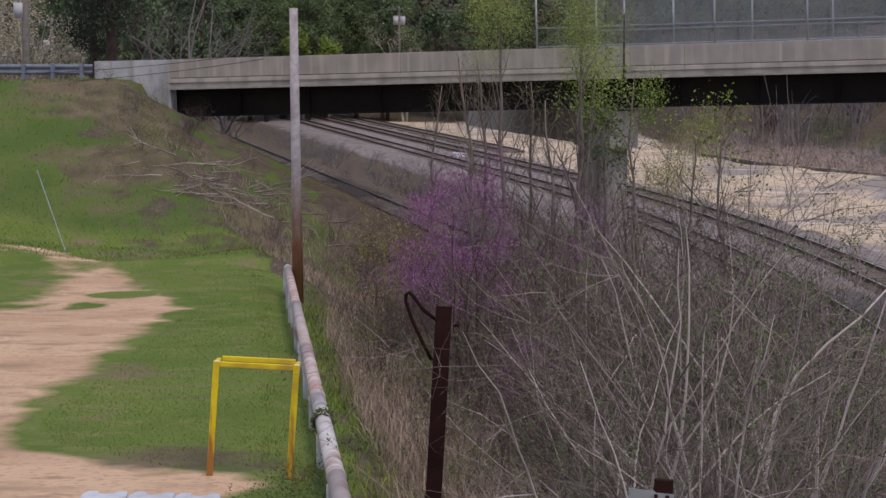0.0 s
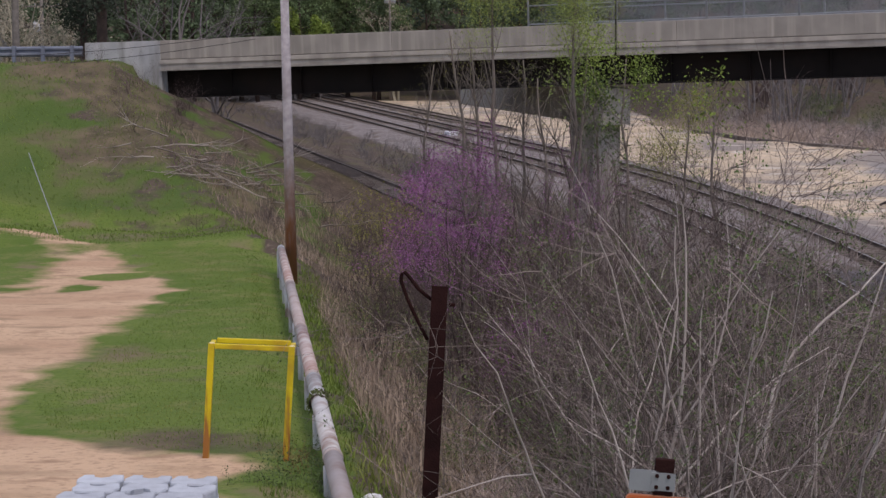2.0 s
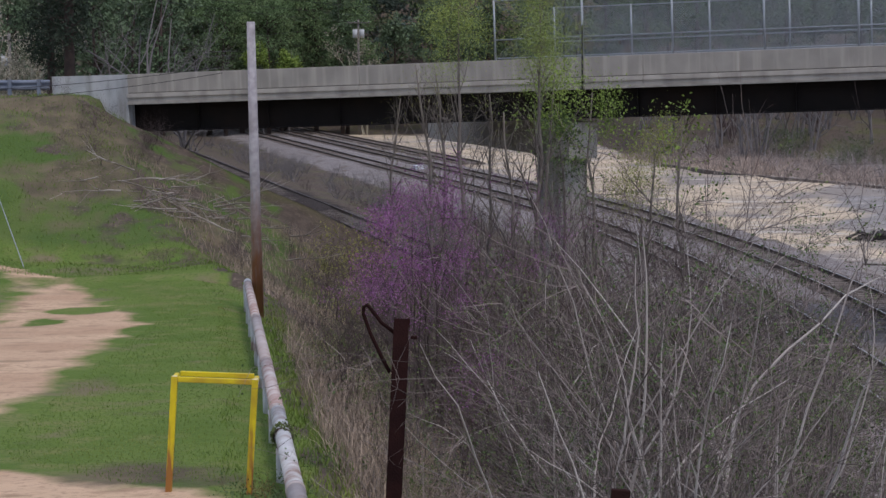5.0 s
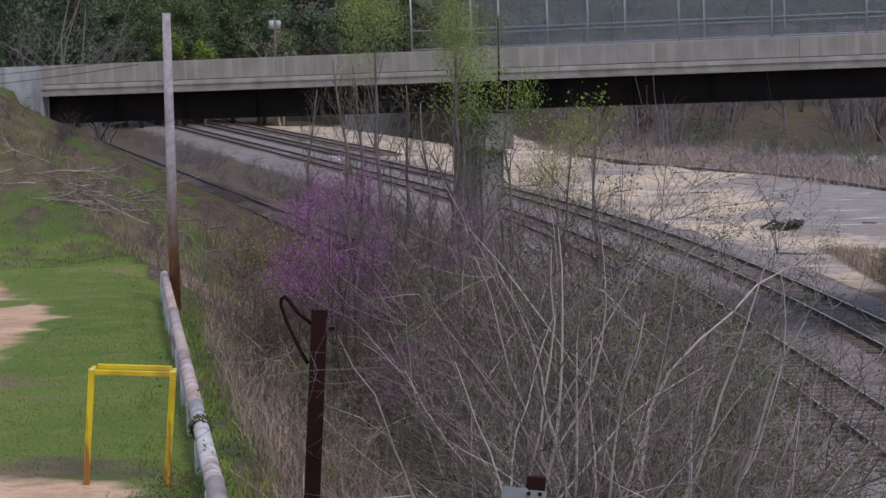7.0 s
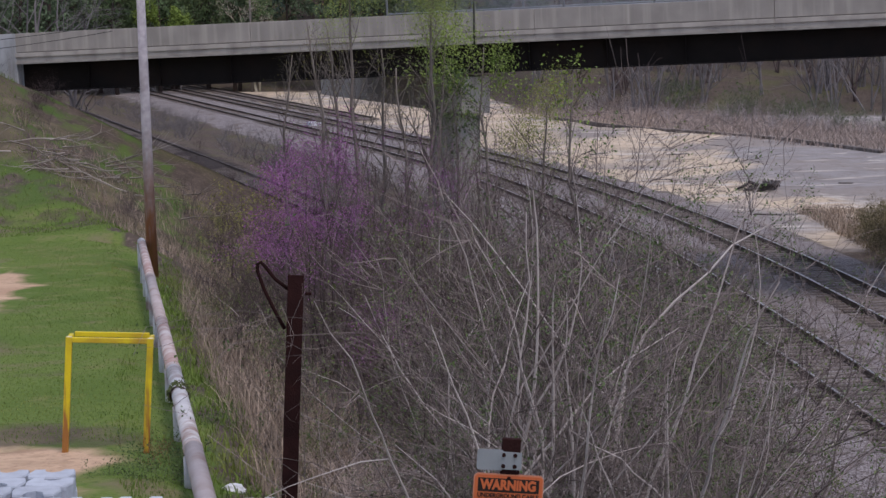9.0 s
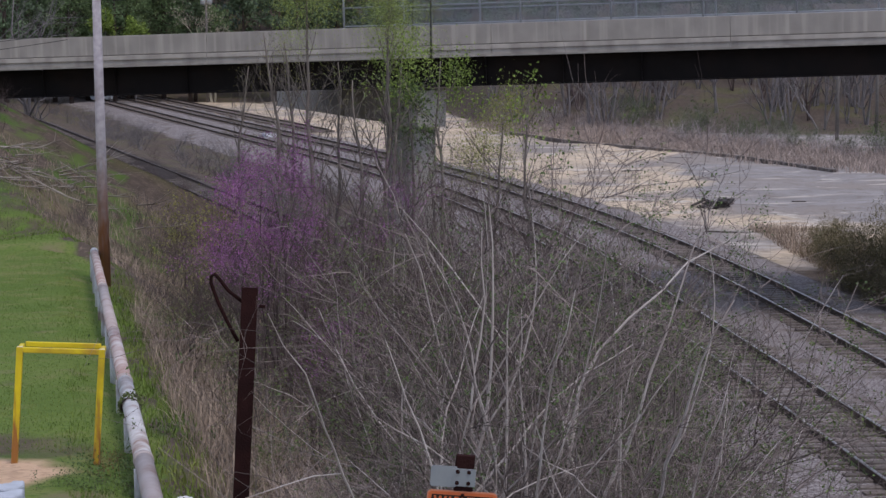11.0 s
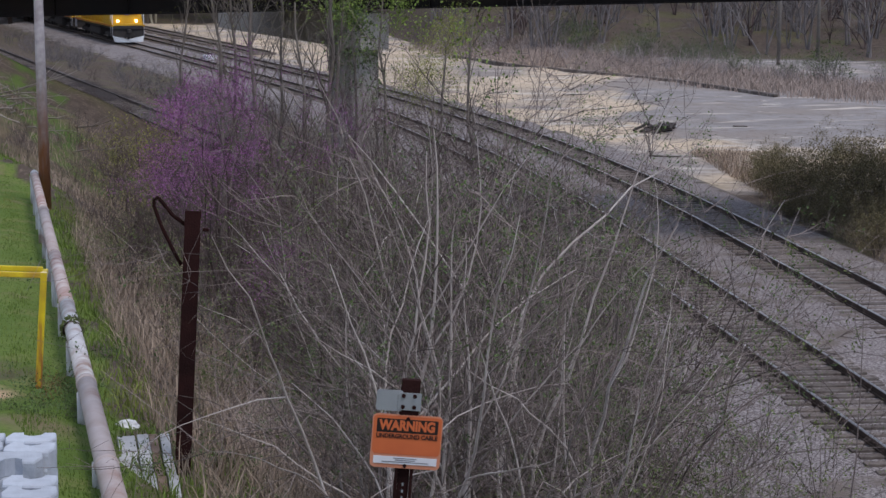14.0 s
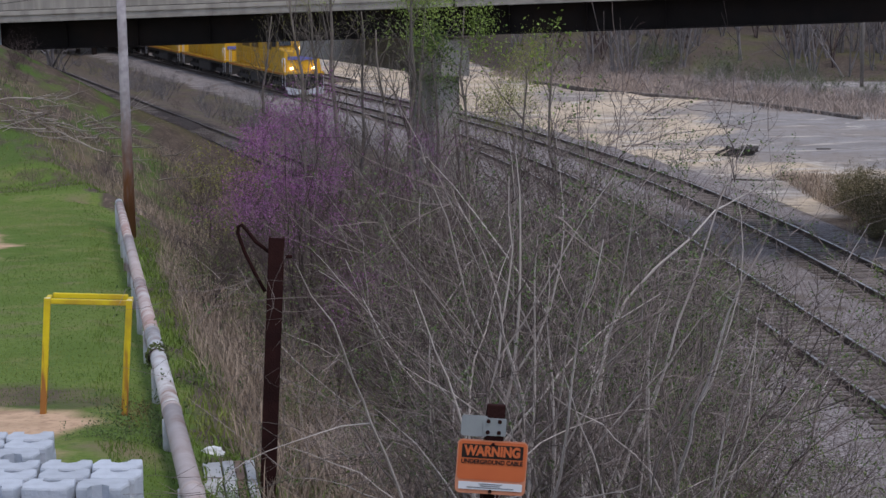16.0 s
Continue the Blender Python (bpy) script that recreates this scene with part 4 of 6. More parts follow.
# ---- yard ----
def build_yard():
    rng = random.Random(4)
    d = empty("tie_heap", pose(23.3, 95.0, height(23.3, 95.0)))
    for i in range(16):
        part("charred_tie", box(rng.uniform(0.7, 1.9), 0.16, 0.12, rng.gauss(0, 0.4), rng.gauss(0, 0.35), rng.uniform(0, 0.28), 0.015,
                                pose(0, 0, 0, rng.uniform(-12, 12), rng.uniform(-18, 18), rng.uniform(0, 180))), M_DEBRIS, d)
    tagged(d, "heap of charred broken railway ties on bare gravel", "tie heap")
    pts = [(22.0, 163.0), (25.4, 150.9), (27.9, 142.5), (31.3, 136.8), (34.2, 131.5), (35.6, 124.0), (36.6, 118.0)]
    for i, (a, b) in enumerate(zip(pts, pts[1:])):
        z = 0.0
        va, vb = Vector((*a, height(*a) + 0.12)), Vector((*b, height(*b) + 0.12))
        n = max(2, int((vb - va).length / 2.6))
        for k in range(n):
            p, q = va.lerp(vb, k / n), va.lerp(vb, (k + 0.96) / n)
            o = part("kerb_timber", box((q - p).length, 0.3, 0.38, 0, 0, -0.3, 0.03), M_TIE)
            o.matrix_basis = pose(*((p + q) / 2), 0, 0, math.degrees(math.atan2(q.y - p.y, q.x - p.x)) + rng.uniform(-2, 2))
            tagged(o, "weathered dark timber lying along the edge of the yard", "timber", "timbers at the yard's edge")
    for i in range(5):
        x, y = rng.uniform(18.5, 32), rng.uniform(72, 125)
        o = part("scrap_timber", box(rng.uniform(0.6, 2.2), 0.12, 0.06, 0, 0, 0, 0.01), M_TIE)
        o.matrix_basis = pose(x, y, height(x, y), 0, 0, rng.uniform(-40, 40))
        tagged(o, "scrap of dark timber lying on bare gravel", "timber scrap", "scraps in the yard")
    x, y, a = on_track(158, 2.2)
    sw = empty("switch_machine", pose(x, y, -0.1, 0, 0, a))
    part("housing", box(0.9, 1.6, 0.35, 0, 0, 0, 0.06), M_WHITE, sw, "white painted housing")
    part("throw_bar", box(2.2, 0.12, 0.08, -0.9, 0, 0.02), M_RAIL, sw)
    tagged(sw, "low white switch machine between the tracks", "switch machine")


build_yard()


# ---- train ----
def wheelset(parent, y):
    for s in (-1, 1):
        acc = ([], [])
        tube(acc, [Vector((s * 0.70, y, 0.62)), Vector((s * 0.84, y, 0.62))], [0.51, 0.5], 16)
        mesh("wheel", acc, M_LOCO_DK, parent, "", True)


def bogie(parent, y, axles):
    b = part("bogie", join(box(0.16, 0.0 + 1.75 * (axles - 1) + 1.3, 0.34, -0.98, y, 0.5, 0.05), box(0.16, 1.75 * (axles - 1) + 1.3, 0.34, 0.98, y, 0.5, 0.05), box(1.9, 0.5, 0.3, 0, y, 0.6)), M_LOCO_DK, parent)
    for i in range(axles):
        wheelset(b, y + (i - (axles - 1) / 2) * 1.75)
    return b


def build_loco():
    """Front buffer at y = 0, the nose towards -y, wheels on z = 0.11."""
    L = empty("locomotive")
    part("underframe", box(2.75, 21.6, 0.32, 0, 11.0, 1.28, 0.03), M_LOCO_DK, L)
    part("side_sill", box(3.06, 21.4, 0.2, 0, 11.0, 1.5, 0.02), M_LOCO_Y, L)
    part("sill_stripe", box(3.08, 21.3, 0.05, 0, 11.0, 1.56), M_RED, L)
    part("fuel_tank", box(2.6, 5.6, 0.85, 0, 11.2, 0.42, 0.18), M_LOCO_DK, L)
    bogie(L, 4.3, 3), bogie(L, 17.7, 3)
    # nose and cab
    bm = bmesh.new()
    prof = [(-1.52, 0.95, 1.7), (1.52, 0.95, 1.7), (1.52, 2.95, 1.7), (-1.52, 2.95, 1.7), (-1.3, 1.12, 3.3), (1.3, 1.12, 3.3), (1.45, 2.95, 3.5), (-1.45, 2.95, 3.5)]
    v = [bm.verts.new(p) for p in prof]
    for f in ((0, 1, 5, 4), (1, 2, 6, 5), (2, 3, 7, 6), (3, 0, 4, 7), (4, 5, 6, 7), (3, 2, 1, 0)):
        bm.faces.new([v[i] for i in f])
    bmesh.ops.bevel(bm, geom=bm.edges[:], offset=0.09, segments=2, affect="EDGES", profile=0.5)
    nose = part("nose", bm, M_LOCO_Y, L)
    part("headlight_box", box(0.66, 1.7, 0.6, 0, 1.98, 3.2, 0.08), M_LOCO_Y, nose)
    part("nose_emblem", box(2.2, 0.02, 0.26, 0, 0.985, 2.62, 0.0, pose(0, 0, 0, -7)), M_BLUE, nose, "blue winged emblem on the nose")
    part("emblem_shield", box(0.4, 0.02, 0.36, 0, 0.965, 2.56, 0.0, pose(0, 0, 0, -7)), M_BLUE, nose)
    bm = bmesh.new()
    prof = [(-1.53, 2.9, 1.7), (1.53, 2.9, 1.7), (1.53, 5.2, 1.7), (-1.53, 5.2, 1.7), (-1.3, 3.3, 4.6), (1.3, 3.3, 4.6), (1.3, 5.2, 4.6), (-1.3, 5.2, 4.6)]
    v = [bm.verts.new(p) for p in prof]
    for f in ((0, 1, 5, 4), (1, 2, 6, 5), (2, 3, 7, 6), (3, 0, 4, 7), (4, 5, 6, 7), (3, 2, 1, 0)):
        bm.faces.new([v[i] for i in f])
    bmesh.ops.bevel(bm, geom=bm.edges[:], offset=0.08, segments=2, affect="EDGES", profile=0.5)
    cab = part("cab", bm, M_LOCO_Y, L)
    for x in (-0.82, 0.82):
        part("windscreen", box(0.95, 0.03, 0.62, x, 3.05, 3.6, 0.02, pose(0, 0, 0, -8)), M_GLASS, cab, "dark windscreen")
        part("number_board", box(0.6, 0.06, 0.2, x, 3.2, 4.3, 0.01), M_BLACK, cab)
        part("cab_window", box(0.04, 1.3, 0.6, x * 1.78, 4.1, 3.5, 0.01), M_GLASS, cab)
    part("long_hood", box(2.1, 15.6, 2.75, 0, 13.0, 1.7, 0.1), M_LOCO_Y, L)
    part("radiator_flare", box(2.95, 4.6, 0.8, 0, 18.3, 3.7, 0.15), M_LOCO_Y, L)
    part("roof", box(1.6, 14.5, 0.18, 0, 12.6, 4.45, 0.05), M_LOCO_G, L)
    for y in (8.0, 10.5, 13.0):
        part("roof_vent", box(1.5, 1.7, 0.16, 0, y, 4.62, 0.04), M_LOCO_G, L)
    for i in range(12):
        for x in (-1.065, 1.065):
            part("hood_door", box(0.05, 0.96, 1.2, x, 6.2 + i * 1.12, 1.9, 0.012), M_LOCO_Y, L)
    for x in (-1.07, 1.07):
        for y, w in ((7.3, 1.9), (12.9, 2.4), (16.4, 2.8)):
            part("air_grille", box(0.03, w, 0.9, x * 1.02, y, 3.2, 0.01), M_LOCO_GRIME, L, "grimy louvred air grille")
    # pilot, plow, coupler, steps
    part("pilot", box(2.95, 0.2, 1.1, 0, 0.42, 0.5, 0.03), M_LOCO_DK, L)
    part("coupler", box(0.3, 0.8, 0.32, 0, -0.1, 0.95, 0.05), M_LOCO_DK, L)
    part("anticlimber", box(3.0, 0.5, 0.16, 0, 0.6, 1.62, 0.02), M_LOCO_Y, L)
    for x in (-1.46, 1.46):
        for z in (0.55, 0.85, 1.15):
            part("step", box(0.3, 0.45, 0.05, x * 0.95, 0.85, z), M_LOCO_DK, L)
        for y in (0.35, 1.25):
            rod("handrail", (x, y, 0.7), (x, y, 2.75), 0.03, 0.03, M_WHITE, L, sides=6)
        rod("handrail", (x, 0.35, 2.75), (x, 1.25, 2.75), 0.03, 0.03, M_WHITE, L, sides=6)
        rod("handrail", (x, 5.6, 2.7), (x, 21.3, 2.7), 0.022, 0.022, M_LOCO_Y, L, sides=6)
        for y in range(7, 22, 2):
            rod("stanchion", (x, y, 1.65), (x, y, 2.7), 0.02, 0.02, M_LOCO_Y, L, sides=6)
        for y in (20.9, 21.6):
            rod("handrail", (x, y, 0.7), (x, y, 2.75), 0.03, 0.03, M_WHITE, L, sides=6)
    return L


def lamps(L):
    """The lit lamps and the plow of the leading unit."""
    bm = bmesh.new()
    prof = [(-1.48, 0.3, 0.66), (0, -0.05, 0.36), (1.48, 0.3, 0.66), (-1.3, 0.0, 0.1), (0, -0.45, 0.08), (1.3, 0.0, 0.1)]
    a = [bm.verts.new(p) for p in prof]
    c = [bm.verts.new((x, y + 0.12, z)) for x, y, z in prof]
    for f in ((0, 1, 4, 3), (1, 2, 5, 4)):
        bm.faces.new([a[i] for i in f]), bm.faces.new([c[i] for i in reversed(f)])
    for e in ((0, 1), (1, 2), (2, 5), (5, 4), (4, 3), (3, 0)):
        bm.faces.new((a[e[0]], c[e[0]], c[e[1]], a[e[1]]))
    bmesh.ops.recalc_face_normals(bm, faces=bm.faces[:])
    part("plow", bm, M_GALV, L, "silver-grey snow plow")
    for x in (-0.85, 0.85):
        acc = ([], [])
        tube(acc, [Vector((x, 0.78, 2.0)), Vector((x, 0.94, 2.0))], [0.12, 0.12], 14)
        mesh("ditch_light", acc, M_LAMP, L, "lit warm ditch light", True)
    acc = ([], [])
    tube(acc, [Vector((0, 1.0, 3.52)), Vector((0, 1.3, 3.52))], [0.17, 0.17], 14)
    mesh("headlight", acc, M_LAMP, L, "lit headlight on top of the nose", True)


def build_hopper():
    h = empty("hopper_car")
    part("car_body", box(3.0, 14.6, 2.6, 0, 8.0, 1.3, 0.08), M_CAR, h)
    for i in range(13):
        for s in (-1, 1):
            part("side_rib", box(0.08, 0.1, 2.5, s * 1.53, 1.2 + i * 1.13, 1.35), M_CAR, h)
    part("centre_sill", box(0.5, 16.0, 0.4, 0, 8.0, 0.9), M_LOCO_DK, h)
    bogie(h, 2.2, 2), bogie(h, 13.8, 2)
    tagged(h, "dull dark ribbed hopper car in the train", "freight car", "cars of the train")
    return h


LOCO = build_loco()
TRAIN = [(LOCO, 0.0, 3.5, 17.5)]
for k in (1, 2):
    TRAIN.append((copy_thing(LOCO, pose(0, 0, 0)), 23.3 * k, 3.5, 17.5))
lamps(LOCO)
for i, row in enumerate(TRAIN):
    tagged(row[0], ("leading yellow diesel locomotive with lit headlights and grey plow", "yellow diesel locomotive coupled behind the leading one", "third yellow diesel locomotive of the train")[i], "locomotive", "locomotives of the train")
HOPPER = build_hopper()
TRAIN.append((HOPPER, 70.5, 2.2, 13.8))
for k in range(1, 4):
    TRAIN.append((copy_thing(HOPPER, pose(0, 0, 0)), 70.5 + 16.6 * k, 2.2, 13.8))


def run_pose(front, y0, y1):
    """A car whose front is at chainage front (metres of y along the near track)."""
    c = 1 / math.hypot(1, 0.22)
    a, b = on_track(front + y0 * c), on_track(front + y1 * c)
    d = Vector((b[0] - a[0], b[1] - a[1], 0)).normalized()
    yaw = math.degrees(math.atan2(-d.x, d.y))
    return pose(a[0] - d.x * y0, a[1] - d.y * y0, 0.115, 0, 0, yaw)


def motions():
    c = 1 / math.hypot(1, 0.22)
    for thing, back, y0, y1 in TRAIN:
        walk(thing, [(t, run_pose(144.2 + 18.5 * (16.0 - t) + back * c, y0, y1)) for t in range(17)])


# ---- plants ----
def build_shrub(seed, stems, length, radius, spread, depth, kids, material, label, name="bare_shrub", bend=0.22, leaves=None, leaf_size=0.03, leaf_n=0, category="shrub", shrink=0.55, single=False, segs=6):
    rng = random.Random(seed)
    s = empty(name)
    acc, tips = ([], []), []
    for i in range(stems):
        if single and acc[0]:
            mesh("stem", acc, material, s, "", True)
            acc = ([], [])
        a = 6.283 * i / stems + rng.uniform(-0.4, 0.4)
        tilt = spread * rng.uniform(0.15, 1.0)
        d = Vector((math.cos(a) * tilt, math.sin(a) * tilt, 1.0))
        grow(acc, Vector((rng.gauss(0, 0.18), rng.gauss(0, 0.18), -0.15)), d, length * rng.uniform(0.65, 1.1), radius * rng.uniform(0.6, 1.1), rng, depth, tips, bend, kids, 0.75, 0.0, 4, segs, shrink)
    mesh("stem" if single else "branchwork", acc, material, s, "", True)
    if leaves:
        lv, near = ([], []), min(0.08, 0.1 * length)
        for i in range(leaf_n):
            p = rng.choice(tips)
            leaf(lv, p + Vector((rng.gauss(0, near), rng.gauss(0, near), rng.gauss(0, near))), leaf_size * rng.uniform(0.6, 1.3), rng)
        mesh("foliage", lv, leaves, s)
    tagged(s, label, category)
    return s


def scatter(src, spots, group):
    """Put the built plant at the first spot and copies of it at the others."""
    for i, (x, y, turn, size, sink) in enumerate(spots):
        m = pose(x, y, height(x, y) - sink, 0, 0, turn) @ Matrix.Diagonal((size, size, size, 1))
        if i == 0:
            src.matrix_basis = m
            tagged(src, group=group)
        else:
            c = copy_thing(src, pose(0, 0, 0))
            c.matrix_basis = m


def side_twigs(acc, fine, p, e, length, radius, rng, tips, kids=7):
    """A bowed side branch with short alternate twigs and spurs."""
    o = Matrix.Rotation(rng.uniform(0, 6.28), 3, e) @ e.orthogonal().normalized()
    d = (e * rng.uniform(0.5, 0.9) + o * rng.uniform(0.6, 1.0) + Vector((0, 0, rng.uniform(-0.1, 0.35)))).normalized()
    pull = Vector((rng.gauss(0, 0.09), rng.gauss(0, 0.09), rng.gauss(0.02, 0.1)))
    pts, dirs = [p.copy()], [d]
    for i in range(7):
        d = (d + pull + Vector((rng.gauss(0, 0.07), rng.gauss(0, 0.07), rng.gauss(0, 0.07)))).normalized()
        p = p + d * length / 7
        pts.append(p.copy())
        dirs.append(d)
    tube(acc, pts, [radius * (1 - 0.8 * i / 7) for i in range(8)], 4, False)
    tips.append(pts[-1])
    for k in range(kids):
        i = rng.randrange(2, 8)
        q, f = pts[i], dirs[i]
        side = Matrix.Rotation(rng.uniform(0, 6.28), 3, f) @ f.orthogonal().normalized()
        w = (f * 0.8 + side * rng.uniform(0.5, 1.0)).normalized()
        ln = length * rng.uniform(0.15, 0.5)
        bow = Vector((rng.gauss(0, 0.12), rng.gauss(0, 0.12), rng.gauss(0.05, 0.12)))
        line = [q.copy()]
        for j in range(4):
            w = (w + bow + Vector((rng.gauss(0, 0.1), rng.gauss(0, 0.1), rng.gauss(0, 0.1)))).normalized()
            line.append(line[-1] + w * ln / 4)
        r = max(0.0022, radius * 0.4)
        tube(fine, line, [r, r * 0.9, r * 0.75, r * 0.6, r * 0.4], 3, False)
        tips.append(line[-1])
        for m in range(2):
            a = line[rng.randrange(1, 5)]
            v = (w + Vector((rng.gauss(0, 0.8), rng.gauss(0, 0.8), rng.gauss(0.2, 0.8)))).normalized()
            tube(fine, [a, a + v * ln * rng.uniform(0.15, 0.4)], [r * 0.7, r * 0.4], 3, False)


def build_arching(seed, stems, length, radius, bark, twig, label, leaves=None, leaf_n=0, sides=9):
    """A many-stemmed shrub whose long stems rise steeply and bow over."""
    rng = random.Random(seed)
    s = empty("arching_shrub")
    fine, tips = ([], []), []
    for k in range(stems):
        acc = ([], [])
        az = 6.283 * k / stems + rng.uniform(-0.6, 0.6)
        tilt, curl = rng.uniform(0.05, 0.42), rng.uniform(-0.2, 0.9)
        ln = length * rng.uniform(0.65, 1.08)
        p = Vector((rng.gauss(0, 0.22), rng.gauss(0, 0.22), -0.2))
        pts, dirs = [], []
        for i in range(15):
            d = Vector((math.cos(az) * math.sin(tilt), math.sin(az) * math.sin(tilt), math.cos(tilt)))
            pts.append(p.copy())
            dirs.append(d)
            p = p + d * ln / 14
            tilt += curl / 14 + rng.gauss(0, 0.11)
            az += rng.gauss(0, 0.3)
        r0 = radius * rng.uniform(0.55, 1.1)
        tube(acc, pts, [r0 * (1 - 0.86 * i / 14) for i in range(15)], 6, False)
        tips.append(pts[-1])
        for j in range(2):
            i = rng.randrange(3, 10)
            side_twigs(acc, fine, pts[i], dirs[i], ln * rng.uniform(0.35, 0.6), r0 * (1 - 0.06 * i) * 0.75, rng, tips, 9)
        for j in range(sides):
            f = rng.uniform(0.22, 0.98)
            i = int(f * 14)
            side_twigs(fine, fine, pts[i], dirs[i], ln * (0.1 + 0.26 * (1 - f) + rng.uniform(0, 0.12)), max(0.004, r0 * (1 - 0.86 * f) * 0.6), rng, tips)
        mesh("stem", acc, bark, s, "", True)
    tagged(mesh("twig_spray", fine, twig, s), kind="stuff")
    if leaves:
        lv = ([], [])
        for i in range(leaf_n):
            leaf(lv, rng.choice(tips) + Vector((rng.gauss(0, 0.03), rng.gauss(0, 0.03), rng.gauss(0, 0.03))), 0.0118 * rng.uniform(0.6, 1.4), rng)
        mesh("foliage", lv, leaves, s)
    tagged(s, label, "shrub")
    return s


# slope of the line of sight to the shrubs' tops against x / y on the plan
CROWN = [(-0.02, -0.15), (0.02, -0.125), (0.04, -0.092), (0.075, -0.08), (0.11, -0.066), (0.15, -0.062), (0.2, -0.072), (0.225, -0.085), (0.26, -0.12), (0.29, -0.155), (0.33, -0.2), (0.38, -0.23)]


def arching_shrubs():
    rng = random.Random(77)
    text = "tall bare shrub with long bowed pale stems and fine twigs"
    kinds = [build_arching(300 + i, 4, 4.6, 0.026, M_TWIG, M_TWIG_FINE, text, sides=6) for i in range(3)]
    kinds += [build_arching(310 + i, 5, 4.4, 0.017, M_TWIG_FINE, M_TWIG_DK, "tall bare shrub with mauve-grey stems and dark twigs") for i in range(2)]
    kinds += [build_arching(320 + i, 5, 4.3, 0.017, M_TWIG_FINE, M_TWIG_FINE, "tall shrub with bowed stems and opening green buds", leaves, 3800) for i, leaves in enumerate((M_LEAF_DK, M_OLIVE))]
    order = [0, 5, 3, 6, 1, 4, 5, 2, 6, 3, 5, 0, 4, 6]
    spots = [[] for k in kinds]
    n = 61
    for i in range(n):
        q = 0.075 + 0.165 * ((i * 0.618) % 1.0) ** 1.15 if i < 40 else 0.26 + 0.1 * rng.random()
        y = 13.5 + 10.5 * rng.random() if i < 40 else rng.uniform(10.5, 14.5)
        if i >= 44:
            # taller ones farther down the bank, then a front row of pale stems
            q, y = (0.05 + 0.16 * rng.random(), rng.uniform(24, 34)) if i < 56 else (0.11 + 0.13 * (i - 56) / 5 + rng.uniform(-0.008, 0.008), rng.uniform(11.8, 14.2))
        x = q * y
        k = order[i % len(order)] if i < 40 or 44 <= i < 56 else i % 3 if i >= 56 else (3, 6)[i % 2]
        reach = 9 + y * lerp_table(CROWN, q) - height(x, y) - rng.random() ** 1.4 * 1.7 - (0.7 if 44 <= i < 56 else 0.0)
        spots[k].append((x, y, rng.uniform(0, 360), max(0.5, min(1.7, reach / 3.95)), 0.05))
    for sh, sp in zip(kinds, spots):
        scatter(sh, sp, "arching shrubs on the bank")


